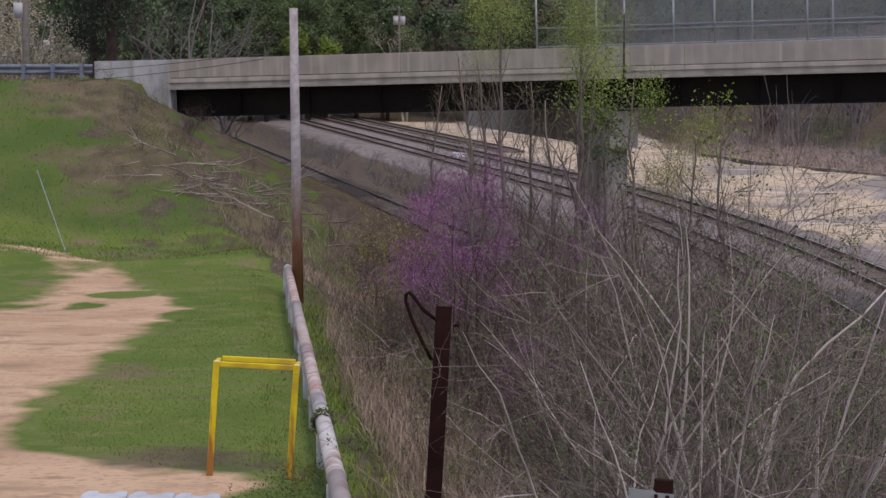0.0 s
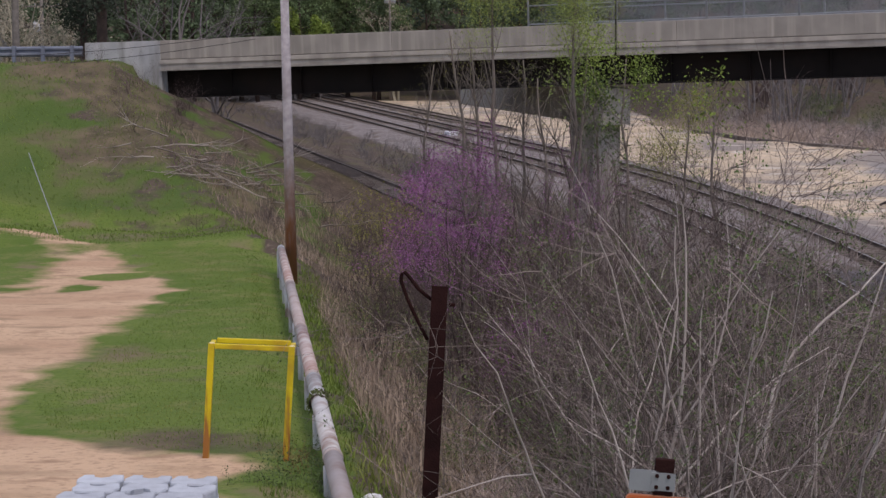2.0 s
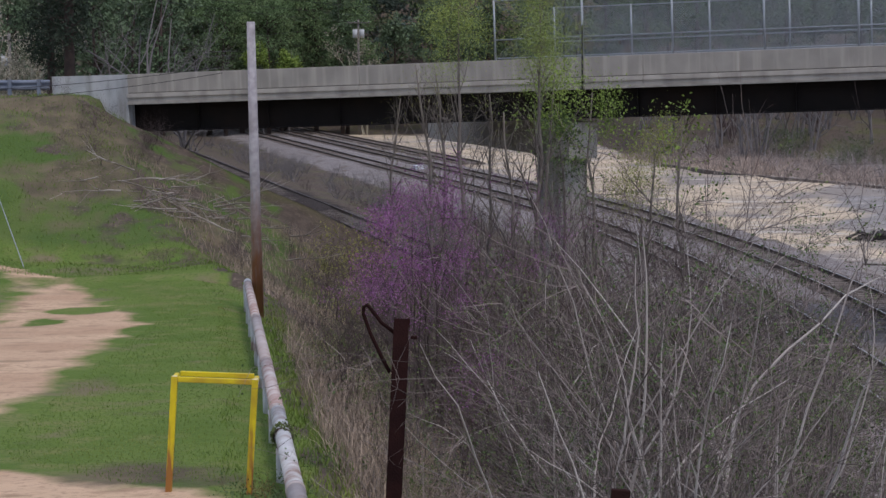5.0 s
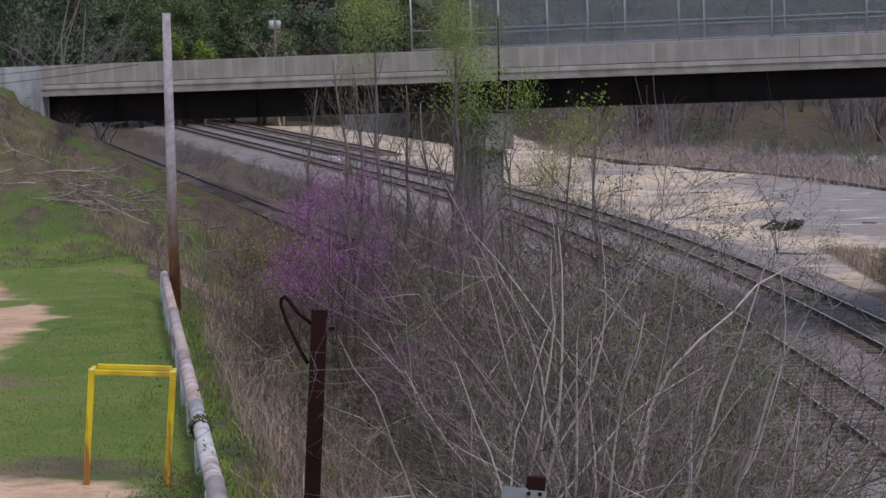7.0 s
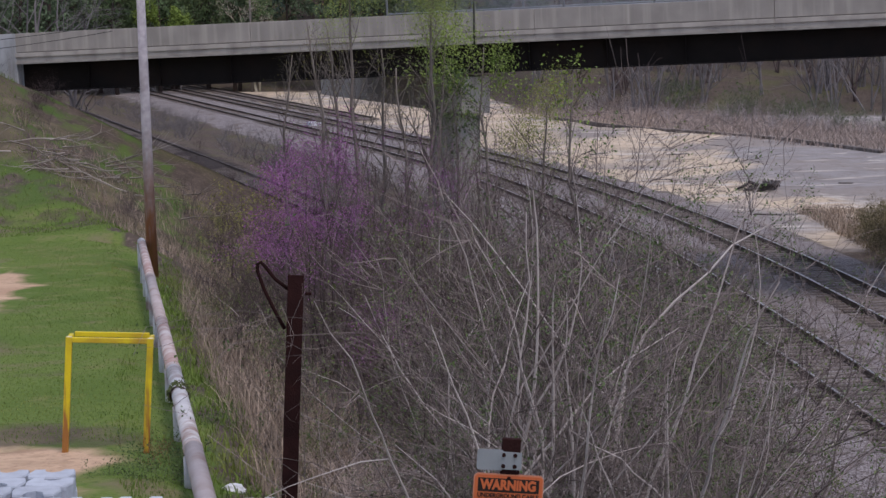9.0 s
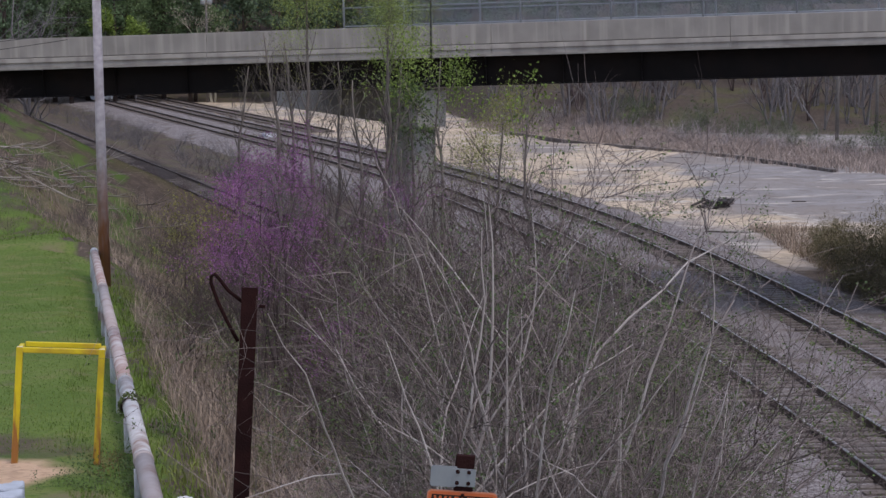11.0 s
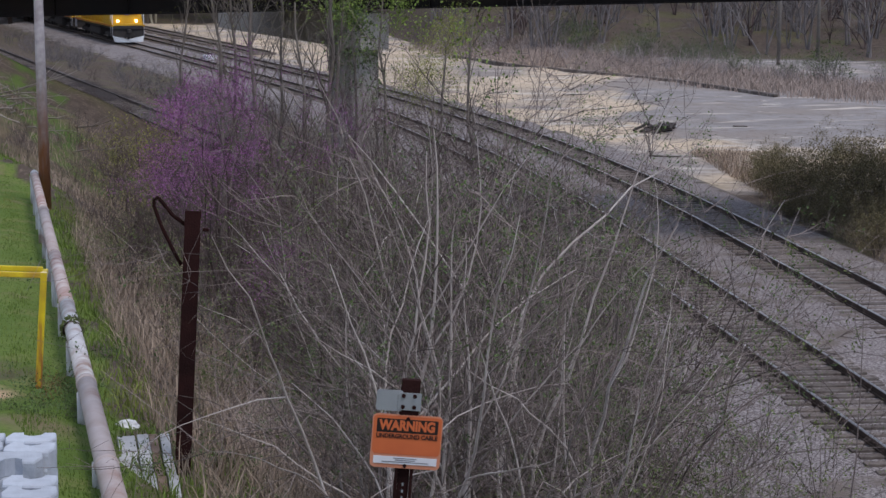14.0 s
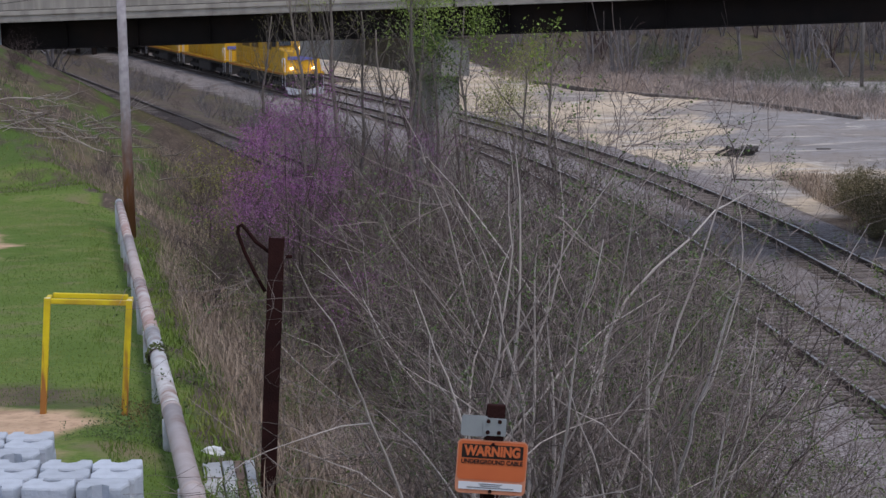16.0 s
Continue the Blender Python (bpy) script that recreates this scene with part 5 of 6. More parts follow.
def brush():
    rng = random.Random(21)
    arching_shrubs()
    # brown thicket over the bank
    dark = [build_shrub(50 + i, 8, 1.9, 0.0145, 0.65, 2, 4, M_TWIG_DK, "dense brown thicket of thin bare stems", "thicket", bend=0.45, segs=4) for i in range(4)]
    spots = [[], [], [], []]
    k = 0
    for i in range(2000):
        y = rng.uniform(13.5, 58)
        e = lerp_table(EDGE, y)
        x = e + rng.uniform(0.7, 10.5)
        z = height(x, y)
        if (y > 44 and x < e + 1.8) or (y < 19 and x < 0.8) or x > 8.2 or x / y > 0.27 or (x / y > 0.2 and i % 2) or (y > 48 and rng.random() < 0.5) or (y < 23 and x / y < 0.12 and rng.random() < 0.8):
            continue
        low = (0.75 if y > 46 else 1.0) * (0.7 if x < e + 1.6 else 1.0)
        spots[k % 4].append((x, y, rng.uniform(0, 360), rng.uniform(0.7, 1.25) * low, 0.1))
        k += 1
        if k >= 120:
            break
    for i in range(60):
        y = rng.uniform(22, 47)
        x = lerp_table(EDGE, y) + rng.uniform(3.2, 10.0)
        if x < 8.8 and x / y < 0.2 and not (y < 33 and -0.6 < x < 1.3):
            want = 6.4 - 0.2 * max(0, x * 35 / y - 2) + rng.uniform(-0.9, 0.3) - height(x, y)
            spots[i % 4].append((x, y, rng.uniform(0, 360), max(0.9, min(2.5, want / 1.9)), 0.1))
    for i in range(34):
        y = rng.uniform(27, 46)
        x = y * rng.uniform(0.035, 0.135)
        spots[i % 4].append((x, y, rng.uniform(0, 360), max(0.8, min(2.6, (9 - 0.078 * y - height(x, y) - rng.uniform(0, 1.4)) / 1.9)), 0.1))
    for i in range(44):
        y = rng.uniform(50, 62)
        spots[i % 4].append((lerp_table(EDGE, y) + rng.uniform(-1.5, 5.0), y, rng.uniform(0, 360), rng.uniform(0.25, 0.6), 0.1))
    # extra thickets added to deepen the dark hollow left of the spur
    for i in range(26):
        y = rng.uniform(69, 118)
        spots[i % 4].append((spur_x(y) - rng.uniform(1.0, 2.6), y, rng.uniform(0, 360), rng.uniform(0.45, 0.75), 0.15))
    for i in range(26):
        y = 76 + 62 * rng.random() ** 1.3
        spots[i % 4].append((spur_x(y) + rng.choice((-1, 1)) * rng.uniform(1.3, 3.4), y, rng.uniform(0, 360), rng.uniform(0.4, 0.85), 0.1))
    for sh, sp in zip(dark, spots):
        scatter(sh, sp, "thicket on the bank")
    # grey brush along the far bank beyond the bridge
    far = [build_shrub(60 + i, 7, 1.7, 0.03, 0.8, 2, 4, M_HAZE_TREE, "greyish bare brush on the bank beside the track", "brush", segs=4) for i in range(2)]
    spots = [[], []]
    for i in range(120):
        y = 78 + 127 * rng.random() ** 1.4
        x = track_x(y) - rng.uniform(5.0, 11.5)
        spots[i % 2].append((x, y, rng.uniform(0, 360), rng.uniform(0.6, 1.1), 0.1))
    for i in range(46):
        y = rng.uniform(66, 90)
        spots[i % 2].append((lerp_table(EDGE, y) + rng.uniform(0.5, 7.5), y, rng.uniform(0, 360), rng.uniform(0.5, 0.9), 0.2))
    for sh, sp in zip(far, spots):
        scatter(sh, sp, "brush beside the track")
    # leafy shrubs among the thicket
    g = build_shrub(71, 8, 1.6, 0.014, 0.7, 2, 4, M_TWIG_DK, "low shrub with scattered fresh green leaves", "leafy_shrub", segs=4, leaves=M_OLIVE, leaf_size=0.022, leaf_n=1600)
    scatter(g, [(x, y, rng.uniform(0, 360), s, 0.0) for x, y, s in ((2.4, 19.0, 1.2), (3.2, 24, 1.4), (1.6, 21, 1.1), (4.3, 19, 1.1), (0.2, 19.5, 0.5), (5.0, 25, 1.3), (0.0, 24, 0.6), (3.8, 30, 1.6), (2.2, 16.2, 1.0), (3.0, 14.2, 1.0), (4.0, 16.4, 1.1), (5.4, 21, 1.3), (2.6, 28, 1.4), (6.2, 28, 1.4), (4.9, 34, 1.8), (6.5, 36, 1.7), (3.6, 37, 1.6), (-0.4, 28, 0.7), (-1.2, 31, 0.6), (2.9, 12.6, 0.9), (3.7, 13.4, 0.8))], "leafy shrubs on the bank")
    yel = build_shrub(72, 9, 1.5, 0.014, 0.75, 2, 4, M_TWIG_DK, "shrub dotted with small yellow-green buds", "budding_shrub", leaves=M_LEAF_Y, leaf_size=0.026, leaf_n=900)
    scatter(yel, [(x, y, rng.uniform(0, 360), s, 0.0) for x, y, s in ((-1.5, 56, 1.2), (-2.2, 54, 0.8), (-0.8, 57, 1.2), (-1.8, 50, 0.8), (-0.9, 52, 0.9), (-1.3, 46, 0.6), (-1.4, 37, 0.4))], "budding shrubs")
    rb = build_redbud(77, 4.0, 2.3, 15, 38000, "redbud in magenta blossom on the brushy bank")
    scatter(rb, [(0.4, 30.0, 0, 1.0, 0.0)], "redbuds on the bank")
    rb = build_redbud(78, 5.2, 4.2, 5, 4000, "taller redbud with blossom in its top alone")
    scatter(rb, [(1.9, 34.5, 240, 1.0, 0.1)], "redbuds on the bank")
    rb = build_redbud(79, 2.4, 1.2, 5, 3500, "small redbud with thin magenta blossom")
    scatter(rb, [(0.95, 25.0, 60, 1.0, 0.0), (4.5, 13.0, 10, 0.95, 0.0)], "redbuds on the bank")


def build_redbud(seed, h, blossom_from, stems, n, label):
    rb = empty("redbud_tree")
    acc, tips, lv = ([], []), [], ([], [])
    r2 = random.Random(seed)
    for i in range(stems):
        a = i * 2.4
        f = 0.3 * r2.uniform(0.1, 1)
        grow(acc, Vector((r2.gauss(0, 0.15), r2.gauss(0, 0.15), -0.2)), Vector((math.cos(a) * f, math.sin(a) * f, 1)), h * r2.uniform(0.62, 1.0), 0.026, r2, 3, tips, 0.2, 4, 0.62, 0, 4, 6, 0.36)
    mesh("branchwork", acc, M_TWIG_DK, rb, "", True)
    for i in range(n):
        p = r2.choice(tips) if i % 3 else Vector(r2.choice(acc[0]))
        if p.z > blossom_from * r2.uniform(0.75, 1.2):
            leaf(lv, p + Vector((r2.gauss(0, 0.09), r2.gauss(0, 0.09), r2.gauss(0, 0.09))), 0.0125 * r2.uniform(0.6, 1.4), r2)
    mesh("blossom", lv, M_REDBUD, rb, "magenta blossom along the twigs")
    tagged(rb, label, "tree")
    return rb


brush()


def build_vine():
    """Ivy wound round the pipe, and a dead weed beside the guard frame."""
    rng = random.Random(14)
    a, b = Vector((-0.59, 13.0, 5.39)), Vector((-3.34, 41.0, 4.26))
    c = a.lerp(b, 0.238)
    v = empty("ivy_vine", Matrix.Translation(c))
    acc, lv = ([], []), ([], [])
    for k in range(3):
        pts = [Vector((0.1 * math.cos(t * 0.7 + k), -0.12 + 0.03 * t + rng.gauss(0, 0.02), 0.1 * math.sin(t * 0.7 + k))) for t in range(10)]
        tube(acc, pts, [0.008] * 10, 4, False)
    for i in range(260):
        t = rng.uniform(0, 6.28)
        leaf(lv, Vector((0.115 * math.cos(t), rng.gauss(0, 0.1), 0.115 * math.sin(t) + rng.gauss(0, 0.012))), 0.022 * rng.uniform(0.6, 1.3), rng)
    mesh("branchwork", acc, M_TWIG_DK, v, "", True)
    mesh("foliage", lv, M_OLIVE, v)
    tagged(v, "dark ivy wound round the painted pipe", "vine")
    d = build_shrub(95, 14, 0.42, 0.005, 0.5, 2, 5, mat("rusty_dead_weed", (0.22, 0.11, 0.06), (0.15, 0.075, 0.045), 5, 0.9, 0.0, island=0.3), "dead rust-brown weed beside the guard frame", "dead_weed", category="weed")
    scatter(d, [(-1.22, 17.5, 0, 1.0, 0.0)], "weeds by the guard frame")
    g = build_shrub(96, 12, 0.3, 0.005, 0.7, 2, 4, M_TWIG_DK, "clump of fresh green weeds in the grass", "green_weed", leaves=M_LEAF_DK, leaf_size=0.014, leaf_n=700, category="weed", single=True)
    scatter(g, [(x, y, rng.uniform(0, 360), s, 0.0) for x, y, s in ((-1.35, 17.0, 1.0), (-1.15, 16.4, 0.8), (-1.3, 18.2, 0.9), (-1.55, 16.5, 0.6), (-0.35, 14.4, 0.8), (-0.2, 15.6, 0.9), (-0.9, 20.5, 0.9), (0.3, 16.5, 0.9), (0.4, 13.6, 1.0))], "green weeds by the pipe")


build_vine()


def build_sapling(seed, h, crown_from, material, leaf_n, label, spread=0.5, leaf_size=0.05, bark=None, girth=0.075, fuzz=0.14, limbs=19):
    rng = random.Random(seed)
    t = empty("young_tree")
    acc, tips = ([], []), []
    pts, radii = [], []
    p = Vector((0, 0, -0.3))
    for i in range(13):
        pts.append(p.copy())
        radii.append(girth * (1 - i / 13) + 0.008)
        p = p + Vector((rng.gauss(0, 0.06), rng.gauss(0, 0.06), (h + 0.3) / 12))
    tube(acc, pts, radii, 7)
    mesh("trunk", acc, bark or M_BARK, t, "", True)
    br = ([], [])
    for i in range(limbs):
        f = rng.uniform(0.45, 0.98)
        j = min(int(f * 12), 11)
        q = pts[j].lerp(pts[j + 1], f * 12 - j)
        a = rng.uniform(0, 6.28)
        grow(br, q, Vector((math.cos(a) * spread, math.sin(a) * spread, 0.9)), (1 - f) * h * 0.3 + 0.6, radii[j] * 0.45, rng, 2, tips, 0.25, 4, 0.6, 0, 4, 4, 0.5)
    mesh("branchwork", br, bark or M_BARK, t, "", True)
    lv = ([], [])
    high = [q for q in tips if q.z > crown_from * rng.uniform(0.94, 1.06)]
    for i in range(leaf_n):
        q = rng.choice(high)
        leaf(lv, q + Vector((rng.gauss(0, fuzz), rng.gauss(0, fuzz), rng.gauss(0, fuzz * 1.3))), leaf_size * rng.uniform(0.5, 1.3), rng)
    mesh("foliage", lv, material, t)
    tagged(t, label, "tree")
    return t


def young_trees():
    a = build_sapling(5, 8.5, 7.35, M_LEAF_PALE, 9000, "slender young tree with a soft pale-green crown", 0.4, 0.017, fuzz=0.18)
    scatter(a, [(1.15, 40.0, 0, 1.0, 0)], "young trees on the bank")
    a2 = build_sapling(6, 9.3, 7.7, M_LEAF_PALE, 14000, "slender young tree with a tall pale-green crown", 0.42, 0.017, fuzz=0.2)
    scatter(a2, [(2.75, 40.0, 140, 1.0, 0)], "young trees on the bank")
    b = build_sapling(9, 7.5, 3.4, M_LEAF_Y, 300, "slender young tree with sparse opening buds", 0.4, 0.016)
    scatter(b, [(0.5, 38.5, 0, 0.92, 0), (1.9, 41.5, 90, 0.95, 0), (-0.2, 41.5, 200, 0.8, 0), (0.9, 42.5, 50, 0.95, 0), (2.2, 39.0, 310, 0.9, 0), (4.4, 46.0, 30, 0.8, 0), (5.0, 48.5, 110, 0.75, 0), (5.7, 46.5, 220, 0.72, 0), (4.0, 50.0, 300, 0.8, 0)], "budding young trees on the bank")
    c = build_sapling(13, 8.2, 7.2, M_LEAF, 1700, "young tree with clusters of fresh green leaves", 0.8, 0.034, fuzz=0.16, limbs=16)
    scatter(c, [(3.15, 42.0, 0, 1.0, 0.0), (4.3, 43.0, 120, 1.02, 0.0)], "leafy young trees on the bank")
    v = build_sapling(14, 7.6, 5.8, M_LEAF_DK, 1500, "slender trunk grown over with dark green creeper", 0.3, 0.04, fuzz=0.12, limbs=7)
    scatter(v, [(3.75, 43.5, 0, 1.0, 0.0)], "leafy young trees on the bank")
    w = build_sapling(15, 7.3, 6.0, M_LEAF_YG, 8000, "young tree with fine yellow-green spring leaves", 0.4, 0.018, fuzz=0.16, limbs=10)
    scatter(w, [(5.35, 44.0, 0, 1.0, 0.0)], "leafy young trees on the bank")
    d = build_sapling(17, 7.8, 6.6, M_LEAF, 320, "thin young tree with a few fresh leaves at its top", 0.32, 0.042)
    scatter(d, [(5.35, 38.0, 60, 1.0, 0.0)], "leafy young trees on the bank")


young_trees()


def weeds(name, n, pick, h, w, material, label, seed, category):
    """Thin upright blades, too many to count."""
    rng = random.Random(seed)
    acc = ([], [])
    for i in range(n):
        x, y = pick(rng)
        z = height(x, y)
        hh = h * rng.uniform(0.35, 1.2)
        a = rng.uniform(0, 6.28)
        lx, ly = rng.gauss(0, 0.5) * hh, rng.gauss(0, 0.5) * hh
        c, s = math.cos(a) * w, math.sin(a) * w
        b = len(acc[0])
        acc[0].extend([(x - c, y - s, z - 0.03), (x + c, y + s, z - 0.03), (x + lx * 0.4 + c * 0.7, y + ly * 0.4 + s * 0.7, z + hh * 0.6), (x + lx * 0.4 - c * 0.7, y + ly * 0.4 - s * 0.7, z + hh * 0.6), (x + lx, y + ly, z + hh)])
        acc[1].extend([(b, b + 1, b + 2, b + 3), (b + 3, b + 2, b + 4)])
    tagged(mesh(name, acc, material), label, category, kind="stuff")


def on_bank(a, b, y0, y1, clump=0.0):
    def pick(rng):
        y = rng.uniform(y0, y1)
        x = lerp_table(EDGE, y) + rng.uniform(a, b)
        if clump:
            x += clump * math.sin(y * 7.1) * rng.random()
        return x, y
    return pick


def on_lawn(rng):
    while True:
        y = 13 + 37 * rng.random() ** 1.5
        x = lerp_table(EDGE, y) - rng.uniform(-0.4, 7.5)
        if x > lerp_table(DIRT_R, y) + 0.4:
            if math.hypot((x + 2.1) / 1.1, (y - 17.3) / 1.3) > 0.9:
                return x, y


def embankment(rng):
    y = rng.uniform(47, 63)
    return lerp_table(EDGE, y) - rng.uniform(-1.5, 13), y


weeds("lawn_grass", 42000, on_lawn, 0.026, 0.004, M_BLADE, "short green grass with worn patches", 1, "grass")
weeds("bank_grass", 16000, embankment, 0.075, 0.01, M_BLADE, "rough green grass on the road embankment", 2, "grass")
weeds("dry_weeds", 4500, on_bank(0.1, 1.9, 13, 36), 0.4, 0.006, M_DRY, "tall dry tan weeds on the bank", 3, "weeds")
weeds("dry_litter", 14000, on_bank(0.3, 7.5, 11, 58), 0.3, 0.009, M_DRY, "dry grass litter under the thicket", 4, "weeds")
weeds("green_weeds", 3000, on_bank(-0.35, 0.4, 13, 42), 0.12, 0.008, M_BLADE, "green weeds growing along the pipe barrier", 5, "weeds")


weeds("dry_tufts", 13000, on_bank(0.8, 4.6, 11.5, 22), 0.4, 0.0045, M_DRY, "tufts of tan dry grass under the shrubs", 9, "weeds")
weeds("green_tufts", 3200, on_bank(0.6, 4.2, 11.5, 19), 0.2, 0.006, M_BLADE, "fresh green grass tufts among the dry weeds", 10, "weeds")


def heap(rng):
    return 1.35 + rng.gauss(0, 0.45), 17.6 + rng.gauss(0, 0.6)


weeds("dry_vines", 2600, heap, 0.8, 0.006, M_DRY_RED, "heap of dry pinkish-tan dead vines", 8, "weeds")


def bush_foot(rng):
    y = rng.uniform(52, 86)
    return 20.2 + 0.07 * (y - 52) + abs(rng.gauss(0, 1.6)), y


weeds("dry_verge", 7000, bush_foot, 0.45, 0.012, M_DRY, "brown dry grass at the foot of the dark bushes", 12, "tall grass")


def sedge(rng):
    t = rng.random()
    y = 168 - 58 * t + rng.uniform(0, 12)
    return 20 + 20.0 * t + rng.uniform(-1, 11), y


weeds("broomsedge", 20000, sedge, 0.62, 0.028, M_DRY_RED, "reddish dry broomsedge along the edge of the yard", 6, "tall grass")


def build_brush_pile():
    rng = random.Random(12)
    b = empty("brush_pile", pose(-4.8, 55.4, height(-4.8, 55.4)))
    for i in range(46):
        acc, tips = ([], []), []
        x, y = rng.gauss(-1.2, 1.2), rng.gauss(0, 0.9)
        z = height(-4.8 + x, 55.4 + y) - height(-4.8, 55.4) + rng.uniform(0.05, 0.45)
        grow(acc, Vector((x, y, z)), Vector((rng.choice((-1, 1)) * 1.0, rng.gauss(0, 0.5), rng.gauss(0.05, 0.2))), rng.uniform(0.9, 2.0), 0.028, rng, 1, tips, 0.2, 3, 0.5, 0.0, 4, 5)
        mesh("cut_branch", acc, M_CUT, b, "", True)
    tagged(b, "pile of cut pale branches on the embankment", "brush pile")


build_brush_pile()


# ---- woods ----
def clump_leaves(lv, c, r, n, size, rng):
    for i in range(n):
        d = Vector((rng.gauss(0, 1), rng.gauss(0, 1), rng.gauss(0, 1)))
        d = d.normalized() * r * rng.uniform(0.55, 1.05)
        d.z *= 0.7
        leaf(lv, c + d, size * rng.uniform(0.6, 1.4), rng, 0.4)


def build_pine(seed, h, width, bare, material, label, n=46, size=0.34, name="pine_tree", per=44):
    rng = random.Random(seed)
    t = empty(name)
    acc = ([], [])
    tube(acc, [Vector((0, 0, -1)), Vector((rng.gauss(0, 0.15), 0, h * 0.5)), Vector((rng.gauss(0, 0.3), rng.gauss(0, 0.3), h * 0.97))], [h * 0.017, h * 0.012, 0.03], 7)
    lv = ([], [])
    for i in range(n):
        f = rng.random() ** 0.8
        z = h * (bare + (1 - bare) * f)
        rr = width * (0.35 + 0.65 * math.sin(math.pi * min(1, 0.2 + 0.8 * (1 - f) ** 0.8))) * (1 - 0.55 * f * f)
        a = rng.uniform(0, 6.28)
        q = rr * rng.uniform(0.3, 1.0)
        c = Vector((math.cos(a) * q, math.sin(a) * q, z + rng.gauss(0, 0.25)))
        tube(acc, [Vector((0, 0, z - 0.35 * q)), c], [0.05, 0.02], 4, False)
        clump_leaves(lv, c, width * rng.uniform(0.22, 0.36), per, size, rng)
    mesh("trunk", acc, M_PINE_BARK, t, "", True)
    mesh("crown", lv, material, t)
    tagged(t, label, "tree")
    return t


def build_bare_tree(seed, h, material, label, leaves=None, leaf_n=0, name="bare_tree", leaf_size=0.12):
    rng = random.Random(seed)
    t = empty(name)
    acc, tips = ([], []), []
    for i in range(3):
        grow(acc, Vector((rng.gauss(0, 0.15), rng.gauss(0, 0.15), -0.5)), Vector((rng.gauss(0, 0.2), rng.gauss(0, 0.2), 1)), h * rng.uniform(0.7, 1), h * 0.013, rng, 3, tips, 0.18, 4, 0.6, -0.04, 4, 4, 0.5)
    mesh("branchwork", acc, material, t, "", True)
    if leaves:
        lv = ([], [])
        for i in range(leaf_n):
            leaf(lv, rng.choice(tips) + Vector((rng.gauss(0, 0.14), rng.gauss(0, 0.14), rng.gauss(0, 0.14))), leaf_size * rng.uniform(0.6, 1.3), rng)
        mesh("blossom", lv, leaves, t)
    tagged(t, label, "tree")
    return t


CREST = [(-90, 22.3), (-68, 22.3), (-52, 22.2), (-31, 22.9), (-24, 24.0), (-17.8, 25.2), (-13, 24.5), (-0.5, 24.5), (10.5, 25.3), (18.4, 24.5), (26, 24.1), (31, 23.4), (34, 21.7), (37.3, 20.5), (42, 22.9), (45, 20.5), (50, 20.1), (53, 21.4), (58, 20.2), (100, 19.5)]


def treeline(x):
    """Height of the tree tops along the crest, 270 m out."""
    return lerp_table(CREST, x)


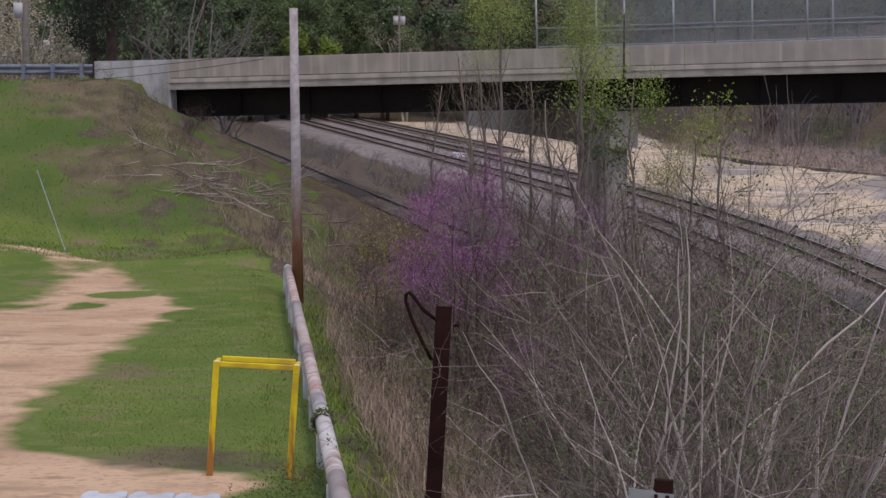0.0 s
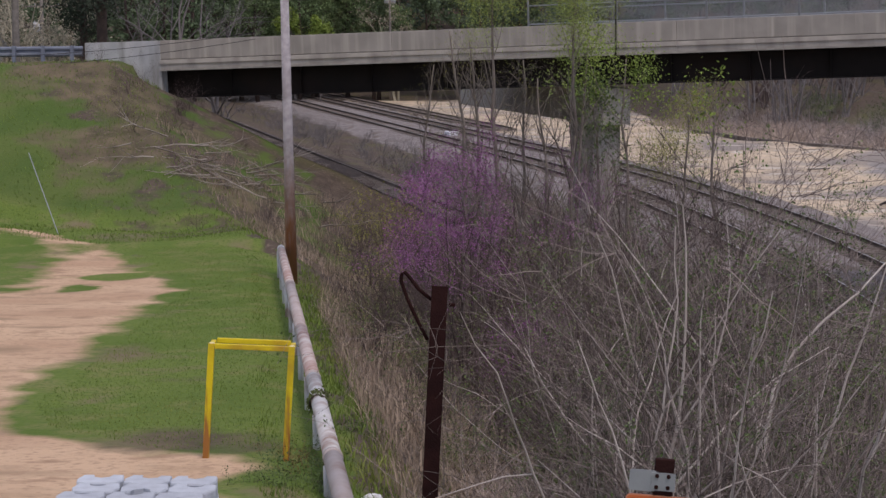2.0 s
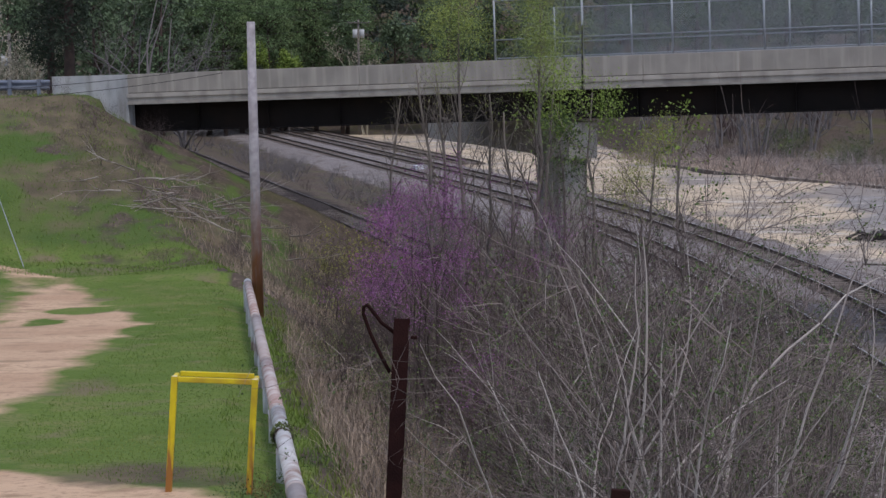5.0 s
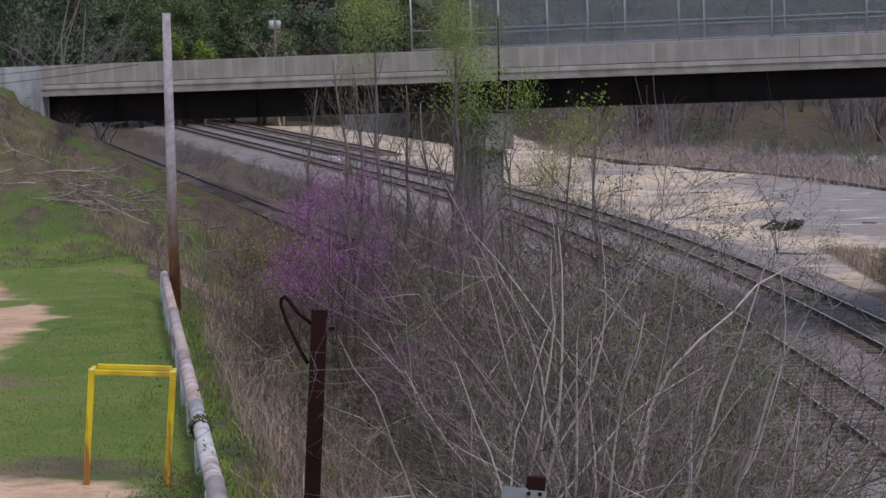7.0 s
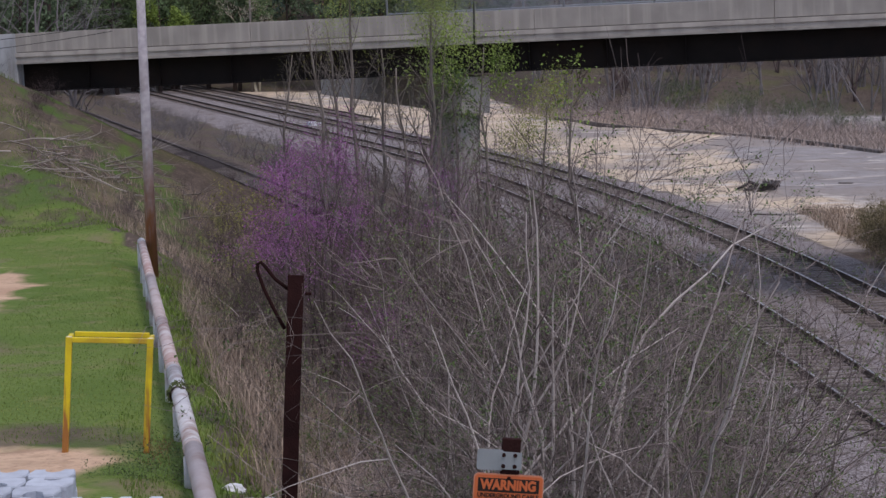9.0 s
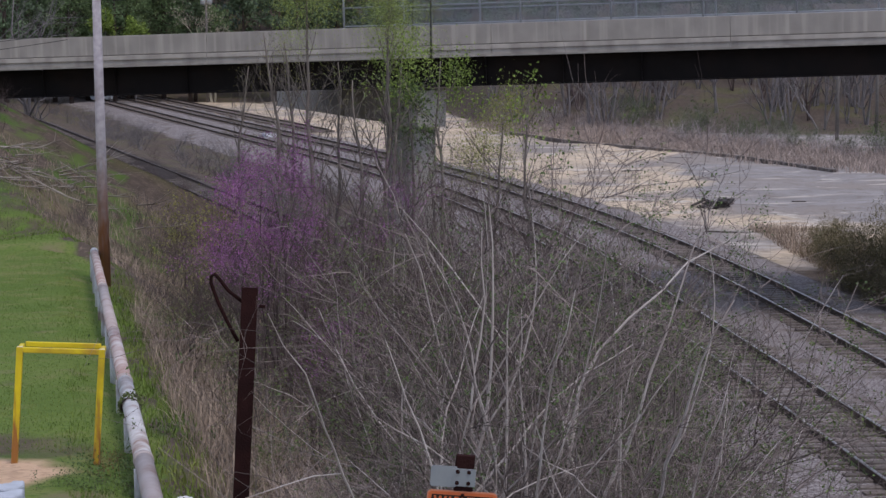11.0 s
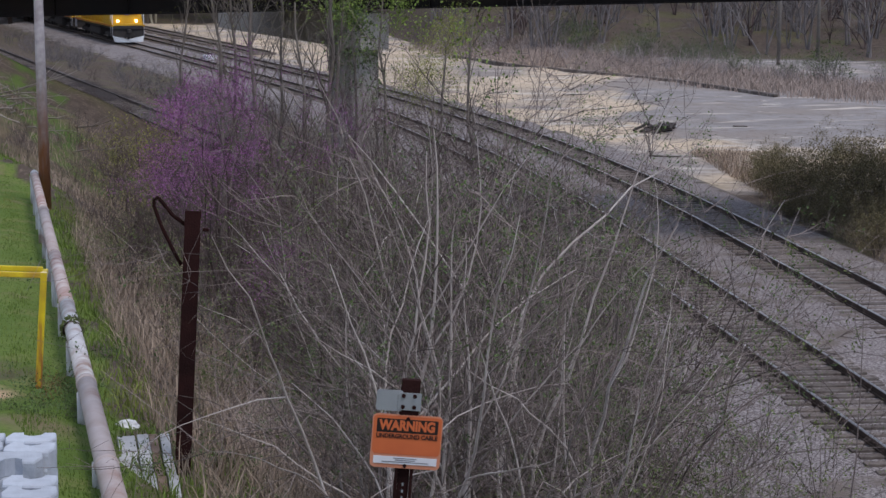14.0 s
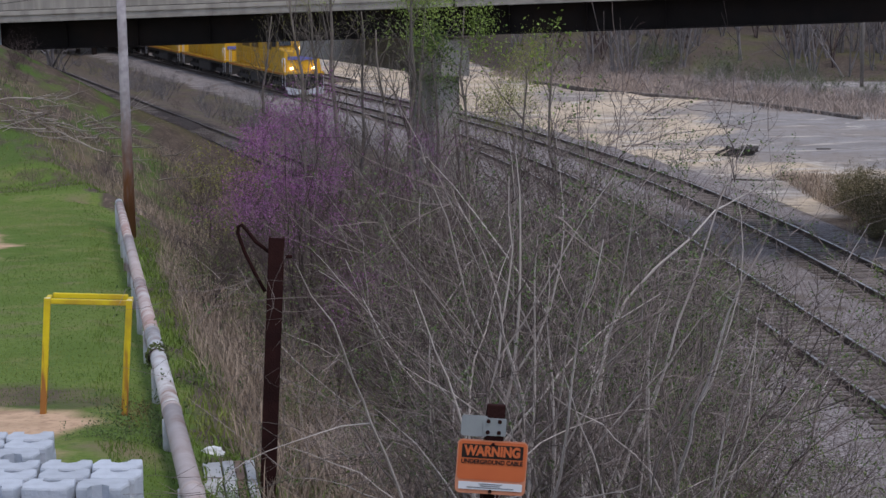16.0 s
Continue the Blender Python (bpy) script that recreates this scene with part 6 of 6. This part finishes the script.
def woods():
    rng = random.Random(31)
    # the two big trees that stand out beyond the road
    dark = build_pine(1, 19.5, 3.0, 0.38, M_PINE_DK, "tall dark pine beyond the road", 130, 0.085, per=130)
    scatter(dark, [(-16.6, 96, 0, 1.0, 0.0), (-18.3, 101, 90, 0.8, 0.0)], "dark pines beyond the road")
    grn = build_pine(2, 14.5, 4.6, 0.26, M_PINE_LT, "broad bright-green pine beyond the bridge", 110, 0.095, per=130)
    scatter(grn, [(x, y, turn, (9 + (top - 9) * y / 262 - height(x, y) + 0.3) / 15.2, 0.3) for x, y, turn, top in ((-24.5, 244, 0, 20.5), (-20.0, 240, 120, 23.6), (-15.0, 246, 240, 23.8), (-11.0, 243, 60, 21.5), (-21.5, 235, 200, 19.0), (-16.5, 236, 300, 18.5), (-7.0, 240, 20, 17.5))], "bright pines beyond the bridge")
    pines = [build_pine(3 + i, 13 + i, 3.1, 0.15, M_PINE, "dark pine in the woods on the hill", 46, 0.19, per=46) for i in range(3)]
    spots = [[], [], []]
    k = 0
    for y, lo, hi, n in ((188, -48, -12, 11), (206, -52, 62, 36), (226, -57, 70, 36), (246, -62, 76, 30)):
        for i in range(n):
            x = lo + (hi - lo) * (i + rng.uniform(-0.3, 0.3)) / n
            yy = y + rng.uniform(-9, 9)
            if abs(x - track_x(yy)) < (9 if yy < 215 else 3) or (yy < 234 and -0.115 < x / yy < 0.11):
                continue
            room = 9 + (treeline(x * 270 / yy) - 9) * yy / 270 - height(x, yy) - rng.uniform(0.0, 2.6)
            spots[k % 3].append((x, yy, rng.uniform(0, 360), max(0.45, min(1.15, room / (13 + k % 3))), 0.2))
            k += 1
    spots[0] += [(-25.6, 240, 10, 1.25, 0.2), (-19.0, 268, 80, 1.4, 0.2), (-29.5, 262, 150, 1.3, 0.2), (-16.6, 254, 230, 1.25, 0.2), (-26.8, 249, 300, 1.3, 0.2)]
    for s, sp in zip(pines, spots):
        scatter(s, sp, "pines on the hill")
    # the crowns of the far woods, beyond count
    # the second colour carries the haze, blued in its needles
    for mtl, label, seed in ((M_PINE, "dense far pine woods along the crest of the hill", 3), (M_PINE_HILL, "far woods on the hill, coloured bluish for haze", 4)):
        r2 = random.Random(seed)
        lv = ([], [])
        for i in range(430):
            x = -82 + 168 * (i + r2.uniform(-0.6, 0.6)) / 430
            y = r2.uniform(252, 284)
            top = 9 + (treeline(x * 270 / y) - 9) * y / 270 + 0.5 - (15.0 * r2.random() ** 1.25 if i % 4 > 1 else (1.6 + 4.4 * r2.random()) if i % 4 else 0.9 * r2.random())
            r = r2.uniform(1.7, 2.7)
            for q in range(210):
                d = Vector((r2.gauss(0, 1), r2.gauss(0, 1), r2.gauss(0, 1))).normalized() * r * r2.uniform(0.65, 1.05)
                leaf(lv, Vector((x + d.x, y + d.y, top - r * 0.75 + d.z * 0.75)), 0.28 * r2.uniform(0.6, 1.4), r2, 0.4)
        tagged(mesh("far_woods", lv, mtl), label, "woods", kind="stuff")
    bare = [build_bare_tree(40 + i, 9.5, M_HAZE_TREE, "grey leafless tree at the edge of the woods") for i in range(3)]
    spots = [[], [], []]
    for i in range(76):
        x = rng.uniform(20, 66)
        y = 176 - 0.35 * max(0, x - 20) + rng.uniform(-4, 26)
        if x / y < 0.125:
            continue
        spots[i % 3].append((x, y, rng.uniform(0, 360), rng.uniform(0.6, 1.15), 0.2))
    for x, y, s in ((-12.6, 97, 1.25), (-11.4, 101, 1.1), (-14.0, 103, 1.2)):
        spots[0].append((x, y, 20 * x, s, 0.2))
    for s, sp in zip(bare, spots):
        scatter(s, sp, "leafless trees")
    under = [build_bare_tree(44 + i, 7.5, M_TWIG_DK, "dark leafless tree in the woods beyond the yard") for i in range(2)]
    spots = [[], []]
    for i in range(56):
        x = rng.uniform(25, 68)
        spots[i % 2].append((x, 186 - 0.4 * max(0, x - 20) + rng.uniform(-6, 22), rng.uniform(0, 360), rng.uniform(0.7, 1.2), 0.2))
    for s, sp in zip(under, spots):
        scatter(s, sp, "dark woods beyond the yard")
    bl = build_bare_tree(47, 7.5, M_BLOSSOM, "pale budding tree beyond the road", M_BLOSSOM, 3200, "budding_tree", 0.055)
    scatter(bl, [(-22.6, 108, 0, 1.45, 0.0), (-24.6, 112, 80, 1.4, 0), (-20.4, 104, 160, 1.2, 0), (-27.5, 118, 250, 1.5, 0), (-25.8, 106, 300, 1.25, 0), (-4.4, 236, 30, 1.7, 0), (-31, 121, 10, 1.4, 0)], "budding trees")
    lg = build_sapling(90, 8.6, 6.6, M_LEAF, 2600, "bright yellow-green spring tree beyond the bridge", 0.9, 0.13, M_HAZE_TREE, 0.045)
    scatter(lg, [(-16.8, 232, 0, 1.3, 0.0), (-13.6, 230, 90, 1.2, 0.0)], "spring trees beyond the bridge")
    ub = build_shrub(91, 16, 1.9, 0.016, 0.95, 2, 6, M_TWIG_DK, "dense dark brownish-green bush beside the tracks", "bush", segs=4, leaves=mat("olive_leaves", (0.2, 0.165, 0.09), (0.13, 0.12, 0.06), 2, 0.7, 0.0, island=0.4), leaf_size=0.029, leaf_n=8500)
    scatter(ub, [(x, y, rng.uniform(0, 360), s, 0.25) for x, y, s in ((21.6, 66, 1.05), (23.6, 69, 1.15), (21.0, 61.5, 0.85), (23.2, 63.5, 1.25), (25.6, 67, 1.3), (22.4, 57.5, 1.1), (26.0, 73.5, 1.1), (25.0, 59.5, 1.35), (22.8, 73.5, 0.8), (20.8, 56.0, 0.8), (24.0, 77.5, 0.75), (21.9, 70.5, 0.75), (27.8, 70.5, 1.3), (26.5, 63, 1.3), (20.9, 65.0, 0.6))], "dark bushes beside the tracks")
    bt = build_shrub(93, 9, 2.6, 0.014, 0.55, 2, 4, M_TWIG_DK, "tall thin bare stems standing over the dark bushes", "bare_shrub", segs=5)
    scatter(bt, [(x, y, rng.uniform(0, 360), s, 0.1) for x, y, s in ((24.0, 68, 1.1), (25.8, 70, 1.15), (22.6, 65, 0.9), (26.6, 66, 1.15))], "bare stems by the dark bushes")
    gb = build_shrub(92, 12, 2.1, 0.02, 0.7, 2, 5, M_HAZE_TREE, "pale grey-green brush at the edge of the yard", "brush", segs=4, leaves=mat("dull_green_leaves", (0.1, 0.135, 0.055), (0.075, 0.105, 0.045), 2, 0.7, 0.0, island=0.3), leaf_size=0.05, leaf_n=900)
    scatter(gb, [(30 + 17 * f + rng.uniform(-1, 8), 166 - 52 * f + rng.uniform(4, 16), rng.uniform(0, 360), rng.uniform(0.8, 1.5), 0.2) for f in [i / 22 for i in range(23)]], "brush at the yard's edge")
    wb = build_shrub(94, 12, 2.0, 0.022, 0.6, 2, 4, mat("wispy_pale_brush", (0.37, 0.33, 0.325), (0.26, 0.23, 0.23), 1, 0.9, 0.0, island=0.35), "wispy pale grey bare brush at the edge of the yard", "brush", segs=4)
    scatter(wb, [(24 + 21 * f + rng.uniform(0, 6), 170 - 56 * f + rng.uniform(2, 9), rng.uniform(0, 360), rng.uniform(0.6, 1.35), 0.2) for f in [i / 44 for i in range(45)]], "pale brush at the yard's edge")


woods()


# ---- pieces of the tracks ----
for (track, inverse), row in LAID:
    build_ties(track, inverse, row[0], row[1], row[2], row[3], row[5])


motions()
